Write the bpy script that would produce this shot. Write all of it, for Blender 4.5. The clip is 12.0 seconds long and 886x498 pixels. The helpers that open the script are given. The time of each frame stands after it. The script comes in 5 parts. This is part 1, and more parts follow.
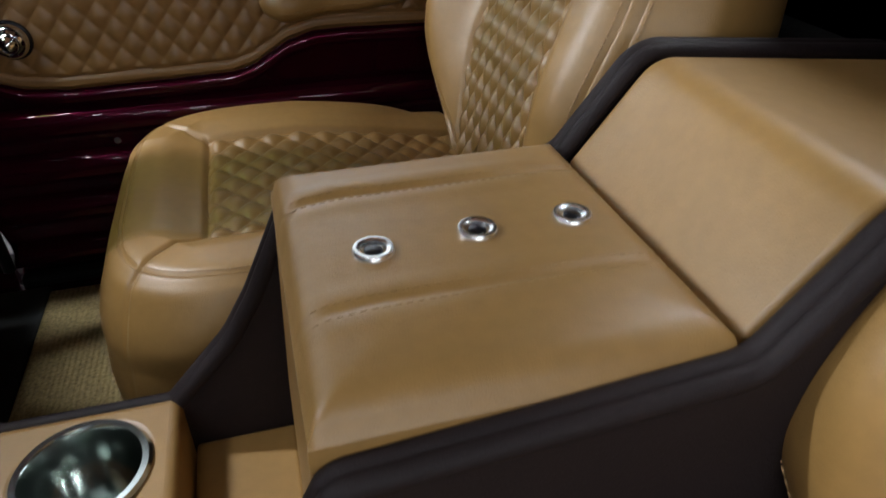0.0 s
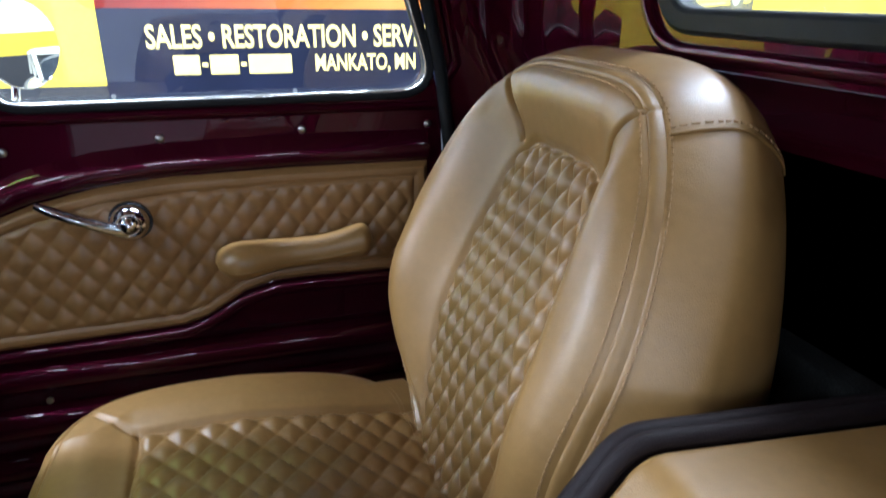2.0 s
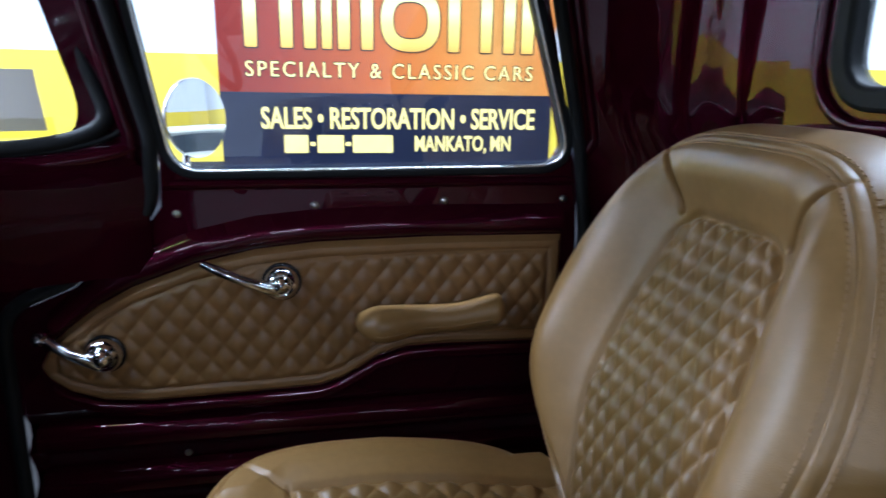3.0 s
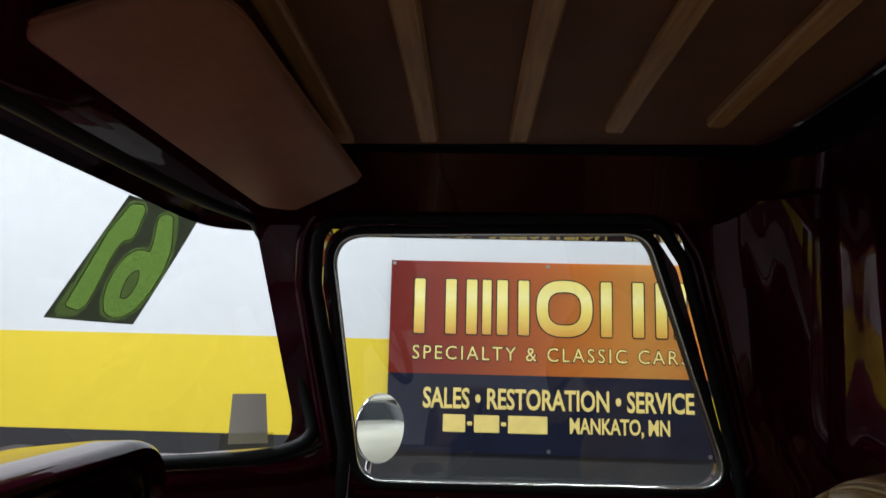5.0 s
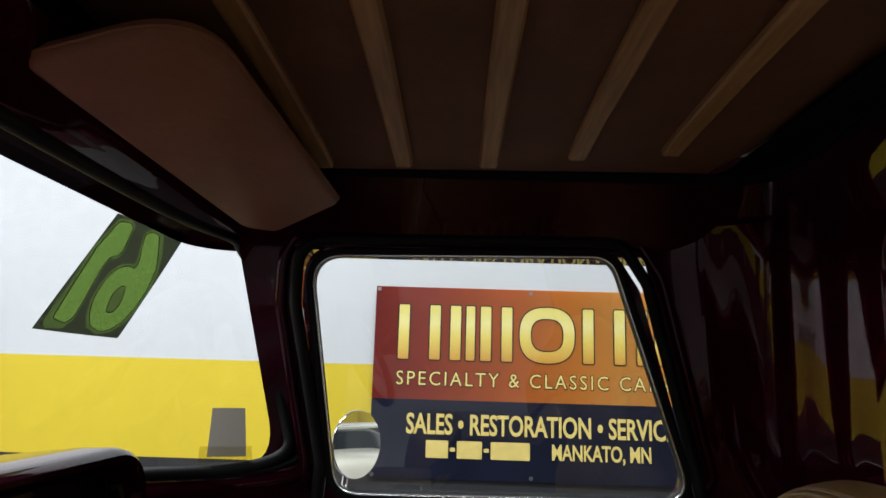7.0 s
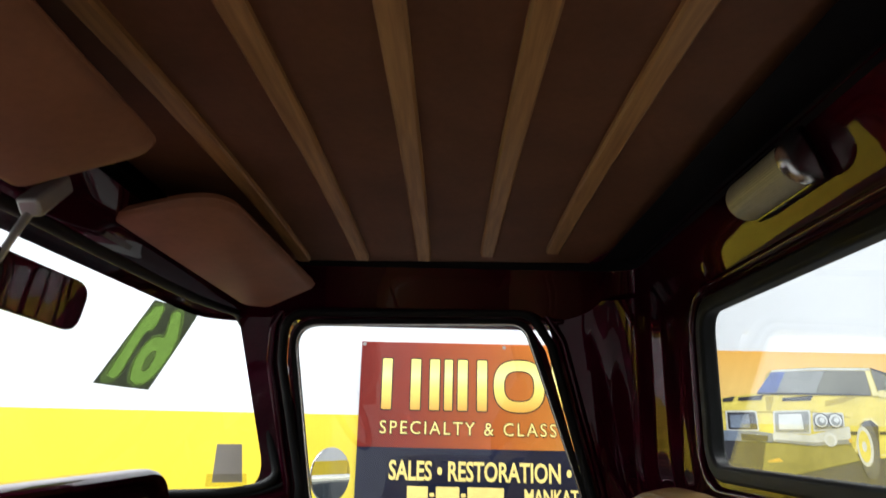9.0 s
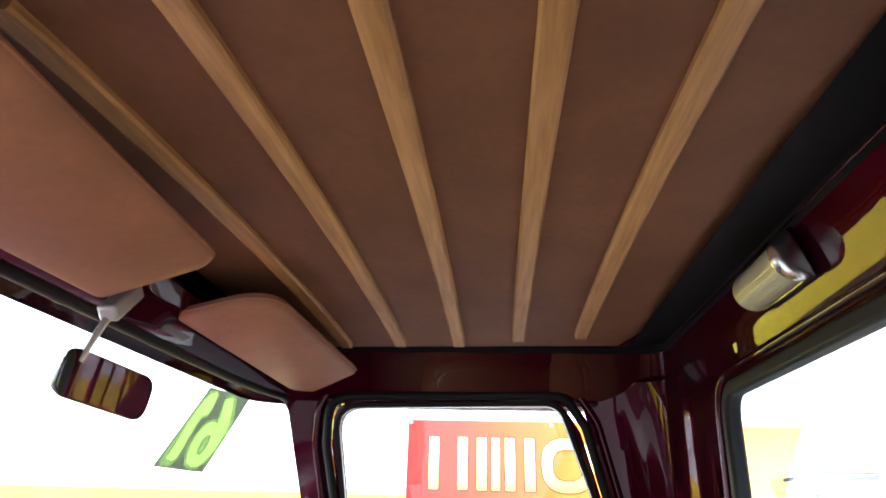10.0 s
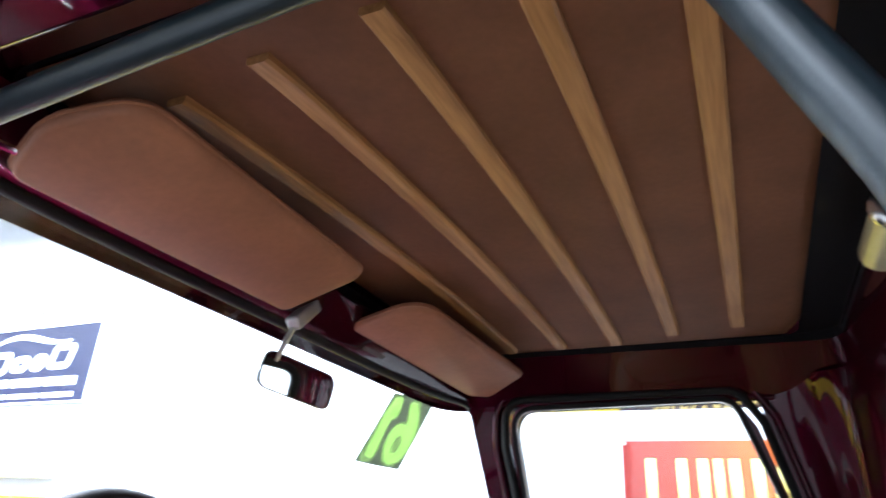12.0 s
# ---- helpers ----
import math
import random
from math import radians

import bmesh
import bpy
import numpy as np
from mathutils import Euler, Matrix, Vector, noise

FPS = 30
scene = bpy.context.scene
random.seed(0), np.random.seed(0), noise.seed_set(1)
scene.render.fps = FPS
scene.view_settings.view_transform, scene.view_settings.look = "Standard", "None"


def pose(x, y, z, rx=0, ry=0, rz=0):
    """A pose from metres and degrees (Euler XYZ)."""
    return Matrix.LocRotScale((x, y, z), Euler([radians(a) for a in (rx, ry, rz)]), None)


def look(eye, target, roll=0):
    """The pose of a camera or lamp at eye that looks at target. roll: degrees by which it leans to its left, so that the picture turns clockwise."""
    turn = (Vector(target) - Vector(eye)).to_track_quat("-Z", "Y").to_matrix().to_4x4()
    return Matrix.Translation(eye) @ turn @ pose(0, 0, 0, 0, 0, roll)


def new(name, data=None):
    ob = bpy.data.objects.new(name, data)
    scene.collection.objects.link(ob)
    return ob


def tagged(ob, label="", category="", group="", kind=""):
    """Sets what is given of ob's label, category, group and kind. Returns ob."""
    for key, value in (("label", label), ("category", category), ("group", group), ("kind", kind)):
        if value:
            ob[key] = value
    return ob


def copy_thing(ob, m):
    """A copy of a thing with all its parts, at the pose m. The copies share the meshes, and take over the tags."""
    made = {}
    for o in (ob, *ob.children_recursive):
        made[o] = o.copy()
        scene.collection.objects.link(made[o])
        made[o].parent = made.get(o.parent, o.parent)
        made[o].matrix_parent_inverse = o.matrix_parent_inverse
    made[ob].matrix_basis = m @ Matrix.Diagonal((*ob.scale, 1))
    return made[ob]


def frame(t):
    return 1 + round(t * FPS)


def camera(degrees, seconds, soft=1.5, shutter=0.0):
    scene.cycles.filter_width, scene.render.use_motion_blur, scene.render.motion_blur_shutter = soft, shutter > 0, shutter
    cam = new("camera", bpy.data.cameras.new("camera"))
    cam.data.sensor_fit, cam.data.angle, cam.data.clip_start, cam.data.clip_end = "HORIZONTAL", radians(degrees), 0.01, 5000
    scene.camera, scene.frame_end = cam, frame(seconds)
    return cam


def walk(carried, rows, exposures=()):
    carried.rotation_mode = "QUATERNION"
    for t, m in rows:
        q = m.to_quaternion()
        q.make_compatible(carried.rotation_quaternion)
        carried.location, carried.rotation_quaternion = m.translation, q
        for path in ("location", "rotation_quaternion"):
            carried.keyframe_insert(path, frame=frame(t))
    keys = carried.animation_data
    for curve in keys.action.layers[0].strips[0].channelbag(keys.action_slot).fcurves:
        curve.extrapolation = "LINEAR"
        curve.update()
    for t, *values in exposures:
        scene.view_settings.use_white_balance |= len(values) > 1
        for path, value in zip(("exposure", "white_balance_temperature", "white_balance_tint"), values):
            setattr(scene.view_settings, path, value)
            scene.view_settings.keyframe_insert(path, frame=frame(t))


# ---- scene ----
cam = camera(67.5, 12.0, shutter=0.4)
PATH = [
    (0, (-0.118, -0.038, 1.395), (0.342, 1.55, 0.269), 0.4),
    (0.5, (-0.092, 0.016, 1.427), (0.377, 1.621, 0.33), 0.0),
    (1, (-0.075, 0.065, 1.461), (0.451, 1.735, 0.493), 0.8),
    (1.5, (-0.056, 0.103, 1.472), (0.495, 1.812, 0.592), 0.7),
    (2, (-0.053, 0.109, 1.505), (0.52, 1.887, 0.79), 0.7),
    (2.5, (-0.102, 0.115, 1.508), (0.476, 1.952, 0.969), 1.1),
    (3, (-0.159, 0.116, 1.492), (0.221, 2.019, 1.006), 1.0),
    (3.5, (-0.168, 0.09, 1.528), (-0.006, 2.042, 1.122), 0.9),
    (3.7, (-0.17, 0.075, 1.549), (-0.058, 2.053, 1.277), 0.9),
    (5.5, (-0.19, -0.029, 1.592), (-0.281, 1.938, 1.94), 1.6),
    (6, (-0.178, -0.028, 1.58), (-0.273, 1.936, 1.949), 1.8),
    (6.5, (-0.172, -0.028, 1.576), (-0.244, 1.935, 1.949), 1.8),
    (8.5, (-0.082, -0.384, 1.54), (-0.061, 1.575, 1.941), 1.5),
    (9, (-0.052, -0.449, 1.545), (-0.08, 1.481, 2.069), 1.3),
    (9.5, (-0.027, -0.51, 1.546), (-0.124, 1.389, 2.165), 1.4),
    (10, (-0.014, -0.547, 1.551), (-0.19, 1.308, 2.278), 1.6),
    (10.5, (0.017, -0.589, 1.515), (-0.223, 1.23, 2.312), 2.0),
    (11, (0.044, -0.645, 1.5), (-0.279, 1.154, 2.313), 2.0),
    (11.5, (0.11, -0.641, 1.487), (-0.374, 1.121, 2.3), 2.2),
    (12, (0.161, -0.616, 1.456), (-0.626, 1.04, 2.253), 3.1),
]
EXPOSURES = [(0.0, 1.8, 6200, 10), (0.6, 1.88, 6100, 10), (1.0, 2.05, 5900, 10), (1.7, 2.35, 5600, 10), (2.5, 1.7, 5050, 10), (3.7, 1.4, 5050, 10), (5.3, 0.05, 6500, 10), (6.7, 0.1, 6500, 10), (8.3, 0.35, 6500, 10),
             (9.0, 0.95, 6500, 10), (9.5, 2.1, 6300, 10), (10.0, 2.95, 5900, 10), (10.6, 3.2, 5500, 10), (11.1, 3.22, 5500, 10), (11.6, 2.95, 5550, 10), (12.0, 2.62, 5600, 10)]
walk(cam, [(t, look(eye, target, roll)) for t, eye, target, roll in PATH], EXPOSURES)

# ---- world and showroom light ----
world = bpy.data.worlds.new("showroom_world")
scene.world = world
world.use_nodes = True
world.node_tree.nodes["Background"].inputs[0].default_value = (0.9, 0.95, 1.0, 1)
world.node_tree.nodes["Background"].inputs[1].default_value = 0.02

LAMP_ROWS = ((-16.2, 60.0, 1.0), (-12.8, 54.0, 1.0), (-9.6, 27.0, 1.2), (-6.4, 18.0, 1.3), (-3.4, 22.0, 1.4), (-0.6, 34.0, 1.5), (1.62, 135.0, 0.9))
LAMPS = [(x, y, w * f) for y, w, k in LAMP_ROWS for x, f in ((-8.7, k), (-5.7, 1.05), (-2.0, 1.3), (1.6, 0.7), (5.2, 0.7), (9.4, 1.0), (14.0, 1.2)) if x < 6 or y > -2]


def ceiling_lamp_light(x, y, watts):
    data = bpy.data.lights.new("ceiling_lamp_light", "AREA")
    data.shape, data.size, data.size_y = "RECTANGLE", 2.4, 0.16
    data.energy, data.color = watts, (0.94, 0.98, 1.0)
    ob = new("ceiling_lamp_light", data)
    ob.matrix_world = pose(x, y, 4.52, 0, 0, 0)
    return ob


# ---- materials ----
def mat(name, color, rough=0.5, metal=0.0, coat=0.0, coat_rough=0.03, vary=0.0, vary_scale=8.0, bump=0.0, bump_scale=300.0,
        fine=0.0, fine_scale=60.0, spec=0.5, rough_vary=0.0, stretch=(1, 1, 1)):
    """A surface with colour variation at two scales, grain relief and uneven gloss."""
    m = bpy.data.materials.new(name)
    m.use_nodes = True
    t = m.node_tree
    n, l = t.nodes, t.links
    b = n["Principled BSDF"]
    b.inputs["Base Color"].default_value = (*color, 1)
    b.inputs["Roughness"].default_value = rough
    b.inputs["Metallic"].default_value = metal
    b.inputs["Coat Weight"].default_value = coat
    b.inputs["Coat Roughness"].default_value = coat_rough
    b.inputs["Specular IOR Level"].default_value = spec
    co = n.new("ShaderNodeTexCoord")
    mp = n.new("ShaderNodeMapping")
    mp.inputs["Scale"].default_value = stretch
    l.new(co.outputs["Object"], mp.inputs["Vector"])
    if vary or fine:
        a = n.new("ShaderNodeTexNoise")
        a.inputs["Scale"].default_value, a.inputs["Detail"].default_value = vary_scale, 5
        c = n.new("ShaderNodeTexNoise")
        c.inputs["Scale"].default_value, c.inputs["Detail"].default_value = fine_scale, 4
        l.new(mp.outputs[0], a.inputs["Vector"])
        l.new(mp.outputs[0], c.inputs["Vector"])
        h1 = n.new("ShaderNodeMapRange")
        h1.inputs["From Min"].default_value, h1.inputs["From Max"].default_value = 0.3, 0.7
        h1.inputs["To Min"].default_value, h1.inputs["To Max"].default_value = 1 - vary, 1 + vary
        l.new(a.outputs["Fac"], h1.inputs["Value"])
        h2 = n.new("ShaderNodeMapRange")
        h2.inputs["From Min"].default_value, h2.inputs["From Max"].default_value = 0.3, 0.7
        h2.inputs["To Min"].default_value, h2.inputs["To Max"].default_value = 1 - fine, 1 + fine
        l.new(c.outputs["Fac"], h2.inputs["Value"])
        mu = n.new("ShaderNodeMath")
        mu.operation = "MULTIPLY"
        l.new(h1.outputs[0], mu.inputs[0])
        l.new(h2.outputs[0], mu.inputs[1])
        vm = n.new("ShaderNodeVectorMath")
        vm.operation = "SCALE"
        vm.inputs[0].default_value = color
        l.new(mu.outputs[0], vm.inputs["Scale"])
        l.new(vm.outputs[0], b.inputs["Base Color"])
        if rough_vary:
            h3 = n.new("ShaderNodeMapRange")
            h3.inputs["From Min"].default_value, h3.inputs["From Max"].default_value = 0.3, 0.7
            h3.inputs["To Min"].default_value, h3.inputs["To Max"].default_value = rough - rough_vary, rough + rough_vary
            l.new(a.outputs["Fac"], h3.inputs["Value"])
            l.new(h3.outputs[0], b.inputs["Roughness"])
    if bump:
        d = n.new("ShaderNodeTexNoise")
        d.inputs["Scale"].default_value, d.inputs["Detail"].default_value = bump_scale, 3
        l.new(mp.outputs[0], d.inputs["Vector"])
        bp = n.new("ShaderNodeBump")
        bp.inputs["Strength"].default_value, bp.inputs["Distance"].default_value = bump, 0.002
        l.new(d.outputs["Fac"], bp.inputs["Height"])
        l.new(bp.outputs[0], b.inputs["Normal"])
    return m


def leather(name, color, rough=0.36, vary=0.07):
    """Hide with a pebble grain of small cells, soft creases and uneven gloss."""
    m = mat(name, color, rough, coat=0.36, coat_rough=0.40, vary=vary, vary_scale=7, fine=0.06, fine_scale=90, rough_vary=0.015)
    t = m.node_tree
    n, l = t.nodes, t.links
    co = n.new("ShaderNodeTexCoord")
    v = n.new("ShaderNodeTexVoronoi")
    v.feature = "DISTANCE_TO_EDGE"
    v.inputs["Scale"].default_value = 520
    w = n.new("ShaderNodeTexNoise")
    w.inputs["Scale"].default_value, w.inputs["Detail"].default_value = 24, 4
    l.new(co.outputs["Object"], v.inputs["Vector"])
    l.new(co.outputs["Object"], w.inputs["Vector"])
    b1 = n.new("ShaderNodeBump")
    b1.inputs["Strength"].default_value, b1.inputs["Distance"].default_value = 0.22, 0.0012
    l.new(v.outputs["Distance"], b1.inputs["Height"])
    b2 = n.new("ShaderNodeBump")
    b2.inputs["Strength"].default_value, b2.inputs["Distance"].default_value = 0.16, 0.006
    l.new(w.outputs["Fac"], b2.inputs["Height"])
    l.new(b1.outputs[0], b2.inputs["Normal"])
    l.new(b2.outputs[0], n["Principled BSDF"].inputs["Normal"])
    return m


def wood(name, dark, light):
    """Oak: long fibres and broad figure along the slat."""
    m = bpy.data.materials.new(name)
    m.use_nodes = True
    t = m.node_tree
    n, l = t.nodes, t.links
    b = n["Principled BSDF"]
    b.inputs["Roughness"].default_value = 0.42
    co = n.new("ShaderNodeTexCoord")
    inf = n.new("ShaderNodeObjectInfo")
    sh = n.new("ShaderNodeVectorMath")
    sh.operation = "ADD"
    l.new(co.outputs["Object"], sh.inputs[0])
    l.new(inf.outputs["Random"], sh.inputs[1])
    mp = n.new("ShaderNodeMapping")
    mp.inputs["Scale"].default_value = (1, 0.06, 1)
    l.new(sh.outputs[0], mp.inputs["Vector"])
    a = n.new("ShaderNodeTexNoise")
    a.inputs["Scale"].default_value, a.inputs["Detail"].default_value = 160, 6
    c = n.new("ShaderNodeTexNoise")
    c.inputs["Scale"].default_value, c.inputs["Detail"].default_value, c.inputs["Distortion"].default_value = 34, 3, 1.2
    l.new(mp.outputs[0], a.inputs["Vector"])
    l.new(mp.outputs[0], c.inputs["Vector"])
    mx = n.new("ShaderNodeMath")
    mx.operation = "MULTIPLY_ADD"
    mx.inputs[1].default_value, mx.inputs[2].default_value = 0.5, 0.0
    l.new(a.outputs["Fac"], mx.inputs[0])
    ad = n.new("ShaderNodeMath")
    ad.operation = "MULTIPLY_ADD"
    ad.inputs[1].default_value = 0.5
    l.new(c.outputs["Fac"], ad.inputs[0])
    l.new(mx.outputs[0], ad.inputs[2])
    r = n.new("ShaderNodeValToRGB")
    r.color_ramp.elements[0].position, r.color_ramp.elements[1].position = 0.36, 0.64
    r.color_ramp.elements[0].color, r.color_ramp.elements[1].color = (*dark, 1), (*light, 1)
    l.new(ad.outputs[0], r.inputs["Fac"])
    l.new(r.outputs["Color"], b.inputs["Base Color"])
    bp = n.new("ShaderNodeBump")
    bp.inputs["Strength"].default_value, bp.inputs["Distance"].default_value = 0.25, 0.001
    l.new(a.outputs["Fac"], bp.inputs["Height"])
    l.new(bp.outputs[0], b.inputs["Normal"])
    return m


def paint_flakes(name, color):
    """Dark maroon metallic lacquer under a clear coat with a light orange peel."""
    m = mat(name, color, 0.26, metal=0.5, spec=0.02, coat=0.8, coat_rough=0.02, vary=0.10, vary_scale=5, fine=0.25, fine_scale=900)
    t = m.node_tree
    n, l = t.nodes, t.links
    co = n.new("ShaderNodeTexCoord")
    d = n.new("ShaderNodeTexNoise")
    d.inputs["Scale"].default_value, d.inputs["Detail"].default_value = 22, 2
    l.new(co.outputs["Object"], d.inputs["Vector"])
    bp = n.new("ShaderNodeBump")
    bp.inputs["Strength"].default_value, bp.inputs["Distance"].default_value = 0.022, 0.004
    l.new(d.outputs["Fac"], bp.inputs["Height"])
    l.new(bp.outputs[0], n["Principled BSDF"].inputs["Coat Normal"])
    n["Principled BSDF"].inputs["Specular Tint"].default_value = (0.25, 0.06, 0.12, 1)
    n["Principled BSDF"].inputs["Coat IOR"].default_value = 1.42
    return m


def banded_wall(name, bands, rough=0.6):
    """Wall paint in level bands: a list of (height, colour), each up to the next height, with roller marks and scuffs."""
    m = mat(name, (1, 1, 1), rough, vary=0.03, vary_scale=1.3, fine=0.02, fine_scale=14, bump=0.12, bump_scale=160)
    t = m.node_tree
    n, l = t.nodes, t.links
    g = n.new("ShaderNodeNewGeometry")
    sx = n.new("ShaderNodeSeparateXYZ")
    l.new(g.outputs["Position"], sx.inputs[0])
    dv = n.new("ShaderNodeMath")
    dv.operation = "DIVIDE"
    dv.inputs[1].default_value = 5.0
    l.new(sx.outputs["Z"], dv.inputs[0])
    r = n.new("ShaderNodeValToRGB")
    r.color_ramp.interpolation = "CONSTANT"
    e = r.color_ramp.elements
    while len(e) < len(bands):
        e.new(0.5)
    for k, (z, c) in enumerate(bands):
        e[k].position, e[k].color = z / 5.0, (*c, 1)
    l.new(dv.outputs[0], r.inputs["Fac"])
    vm = [q for q in n if q.type == "VECT_MATH"][0]
    l.new(r.outputs["Color"], vm.inputs[0])
    return m


def glass(name, tint=(1, 1, 1), rough=0.0):
    """A thin pane: clear with a faint mirror image at its surface."""
    m = bpy.data.materials.new(name)
    m.use_nodes = True
    n, l = m.node_tree.nodes, m.node_tree.links
    n.remove(n["Principled BSDF"])
    tr, gl, mx, fr = (n.new(k) for k in ("ShaderNodeBsdfTransparent", "ShaderNodeBsdfGlossy", "ShaderNodeMixShader", "ShaderNodeLayerWeight"))
    tr.inputs[0].default_value = (*tint, 1)
    gl.inputs["Roughness"].default_value = rough
    fr.inputs["Blend"].default_value = 0.5
    pw = n.new("ShaderNodeMath")
    pw.operation, pw.inputs[1].default_value = "POWER", 5.0
    l.new(fr.outputs["Facing"], pw.inputs[0])
    ma = n.new("ShaderNodeMath")
    ma.operation, ma.inputs[1].default_value, ma.inputs[2].default_value = "MULTIPLY_ADD", 0.85, 0.07
    l.new(pw.outputs[0], ma.inputs[0])
    l.new(ma.outputs[0], mx.inputs[0])
    l.new(tr.outputs[0], mx.inputs[1])
    l.new(gl.outputs[0], mx.inputs[2])
    l.new(mx.outputs[0], n["Material Output"].inputs[0])
    return m


M_PAINT = paint_flakes("maroon_paint", (0.048, 0.0021, 0.0118))
M_TAN = leather("tan_leather", (0.278, 0.154, 0.045), 0.42)
M_TAN2 = leather("tan_door_leather", (0.256, 0.132, 0.043), 0.42)
M_LINER = leather("brown_headliner", (0.38, 0.158, 0.080), 0.6, 0.16)
M_LINER.node_tree.nodes["Principled BSDF"].inputs["Coat Weight"].default_value = 0.12
M_TAN2.node_tree.nodes["Principled BSDF"].inputs["Coat Weight"].default_value = 0.18
M_SUEDE = mat("dark_brown_vinyl", (0.0145, 0.0095, 0.0098), 0.6, spec=0.2, vary=0.15, vary_scale=9, fine=0.12, fine_scale=200, bump=0.3, bump_scale=700)
M_OAK = wood("oak", (0.36, 0.165, 0.055), (0.60, 0.31, 0.115))
M_RUBBER = mat("black_rubber", (0.010, 0.011, 0.012), 0.55, spec=0.25, vary=0.2, vary_scale=20, fine=0.1, fine_scale=300)
M_SEAL = mat("grey_green_rubber", (0.015, 0.023, 0.028), 0.36, vary=0.12, vary_scale=16, fine=0.08, fine_scale=260, bump=0.1, bump_scale=500)
M_CHROME = mat("chrome", (0.75, 0.75, 0.76), 0.07, metal=1.0, vary=0.04, vary_scale=30, fine=0.03, fine_scale=200)
M_RING = mat("satin_steel_ring", (0.80, 0.79, 0.77), 0.24, metal=1.0, vary=0.04, vary_scale=120, fine=0.03, fine_scale=600)
M_CUP = mat("polished_steel_cup", (0.60, 0.64, 0.61), 0.13, metal=1.0, vary=0.05, vary_scale=40, fine=0.04, fine_scale=300)
M_ALLOY = mat("bright_alloy", (0.60, 0.60, 0.59), 0.28, metal=0.45, vary=0.05, vary_scale=60, fine=0.04, fine_scale=400)
M_STEEL = mat("steel_screw", (0.45, 0.44, 0.43), 0.32, metal=1.0, vary=0.1, vary_scale=200, fine=0.1, fine_scale=900)
M_BLACK = mat("black_plastic", (0.010, 0.010, 0.012), 0.25, vary=0.1, vary_scale=20, fine=0.1, fine_scale=400)
M_GLOSSBLACK = mat("gloss_black", (0.004, 0.004, 0.005), 0.06, coat=0.6, vary=0.1, vary_scale=20)
M_CARPET = mat("woven_mat", (0.36, 0.27, 0.115), 0.9, vary=0.15, vary_scale=6, fine=0.35, fine_scale=220, bump=0.9, bump_scale=260)
cn, cl_ = M_CARPET.node_tree.nodes, M_CARPET.node_tree.links
wv, wc, wb = (cn.new(k) for k in ("ShaderNodeTexWave", "ShaderNodeTexCoord", "ShaderNodeBump"))
wv.inputs["Scale"].default_value, wv.inputs["Distortion"].default_value, wv.inputs["Detail"].default_value, wv.inputs["Detail Scale"].default_value = 36, 2.2, 3, 14
wb.inputs["Strength"].default_value, wb.inputs["Distance"].default_value = 0.8, 0.004
cl_.new(wc.outputs["Object"], wv.inputs["Vector"])
cl_.new(wv.outputs["Fac"], wb.inputs["Height"])
cl_.new([q for q in cn if q.type == "BUMP" and q is not wb][0].outputs[0], wb.inputs["Normal"])
cl_.new(wb.outputs[0], cn["Principled BSDF"].inputs["Normal"])
M_DARKCARPET = mat("dark_carpet", (0.012, 0.013, 0.012), 0.95, vary=0.2, vary_scale=10, fine=0.4, fine_scale=300, bump=0.8, bump_scale=400)
# near-black colour that stands in for shade on the paint round the headliner
M_GAPSHADE = mat("roof_gap_shade", (0.006, 0.005, 0.007), 0.7, spec=0.15, vary=0.15, vary_scale=12, fine=0.2, fine_scale=300)
M_MIRROR = mat("mirror_glass", (0.92, 0.92, 0.92), 0.004, metal=1.0)
M_GLASS = glass("clear_glass", (0.97, 0.985, 0.98))
M_THREAD = mat("tan_thread", (0.34, 0.20, 0.085), 0.6, vary=0.1, vary_scale=80)
M_CONCRETE = mat("polished_concrete", (0.190, 0.187, 0.183), 0.9, spec=0.03, vary=0.12, vary_scale=1.6, fine=0.08, fine_scale=30, rough_vary=0.08)
WHITE, YELLOW, BLACK = (0.61, 0.62, 0.65), (0.68, 0.505, 0.026), (0.018, 0.018, 0.022)
M_WALL = banded_wall("striped_wall_paint", [(0.0, BLACK), (1.048, YELLOW), (1.618, WHITE)])
M_GREYWALL = mat("dark_grey_wall_paint", (0.07, 0.07, 0.075), 0.7, vary=0.06, vary_scale=1.3, fine=0.03, fine_scale=14)
M_LAMPBODY = mat("white_lamp_metal", (0.72, 0.72, 0.72), 0.5, vary=0.03, vary_scale=6)
M_CEIL = mat("dark_ceiling_paint", (0.13, 0.13, 0.135), 0.8, vary=0.04, vary_scale=1.2, fine=0.03, fine_scale=20)


# ---- mesh helpers ----
def part(name, bm, material, parent=None, label="", smooth=True, bevel=0.0):
    me = bpy.data.meshes.new(name)
    bmesh.ops.recalc_face_normals(bm, faces=bm.faces)
    for f in bm.faces:
        f.smooth = smooth
    bm.to_mesh(me)
    bm.free()
    for mm in (material if isinstance(material, (list, tuple)) else [material]):
        me.materials.append(mm)
    ob = new(name, me)
    if parent:
        ob.parent = parent
    if label:
        ob["label"] = label
    if bevel:
        md = ob.modifiers.new("bevel", "BEVEL")
        md.width, md.segments, md.limit_method, md.angle_limit = bevel, 3, "ANGLE", radians(35)
    if smooth:
        me.set_sharp_from_angle(angle=radians(40))
    return ob


def thing(name, label, category, group="", kind="", at=(0, 0, 0)):
    ob = new(name)
    ob.location = at
    ob.empty_display_size = 0.05
    return tagged(ob, label, category, group, kind)


def bm_new():
    return bmesh.new()


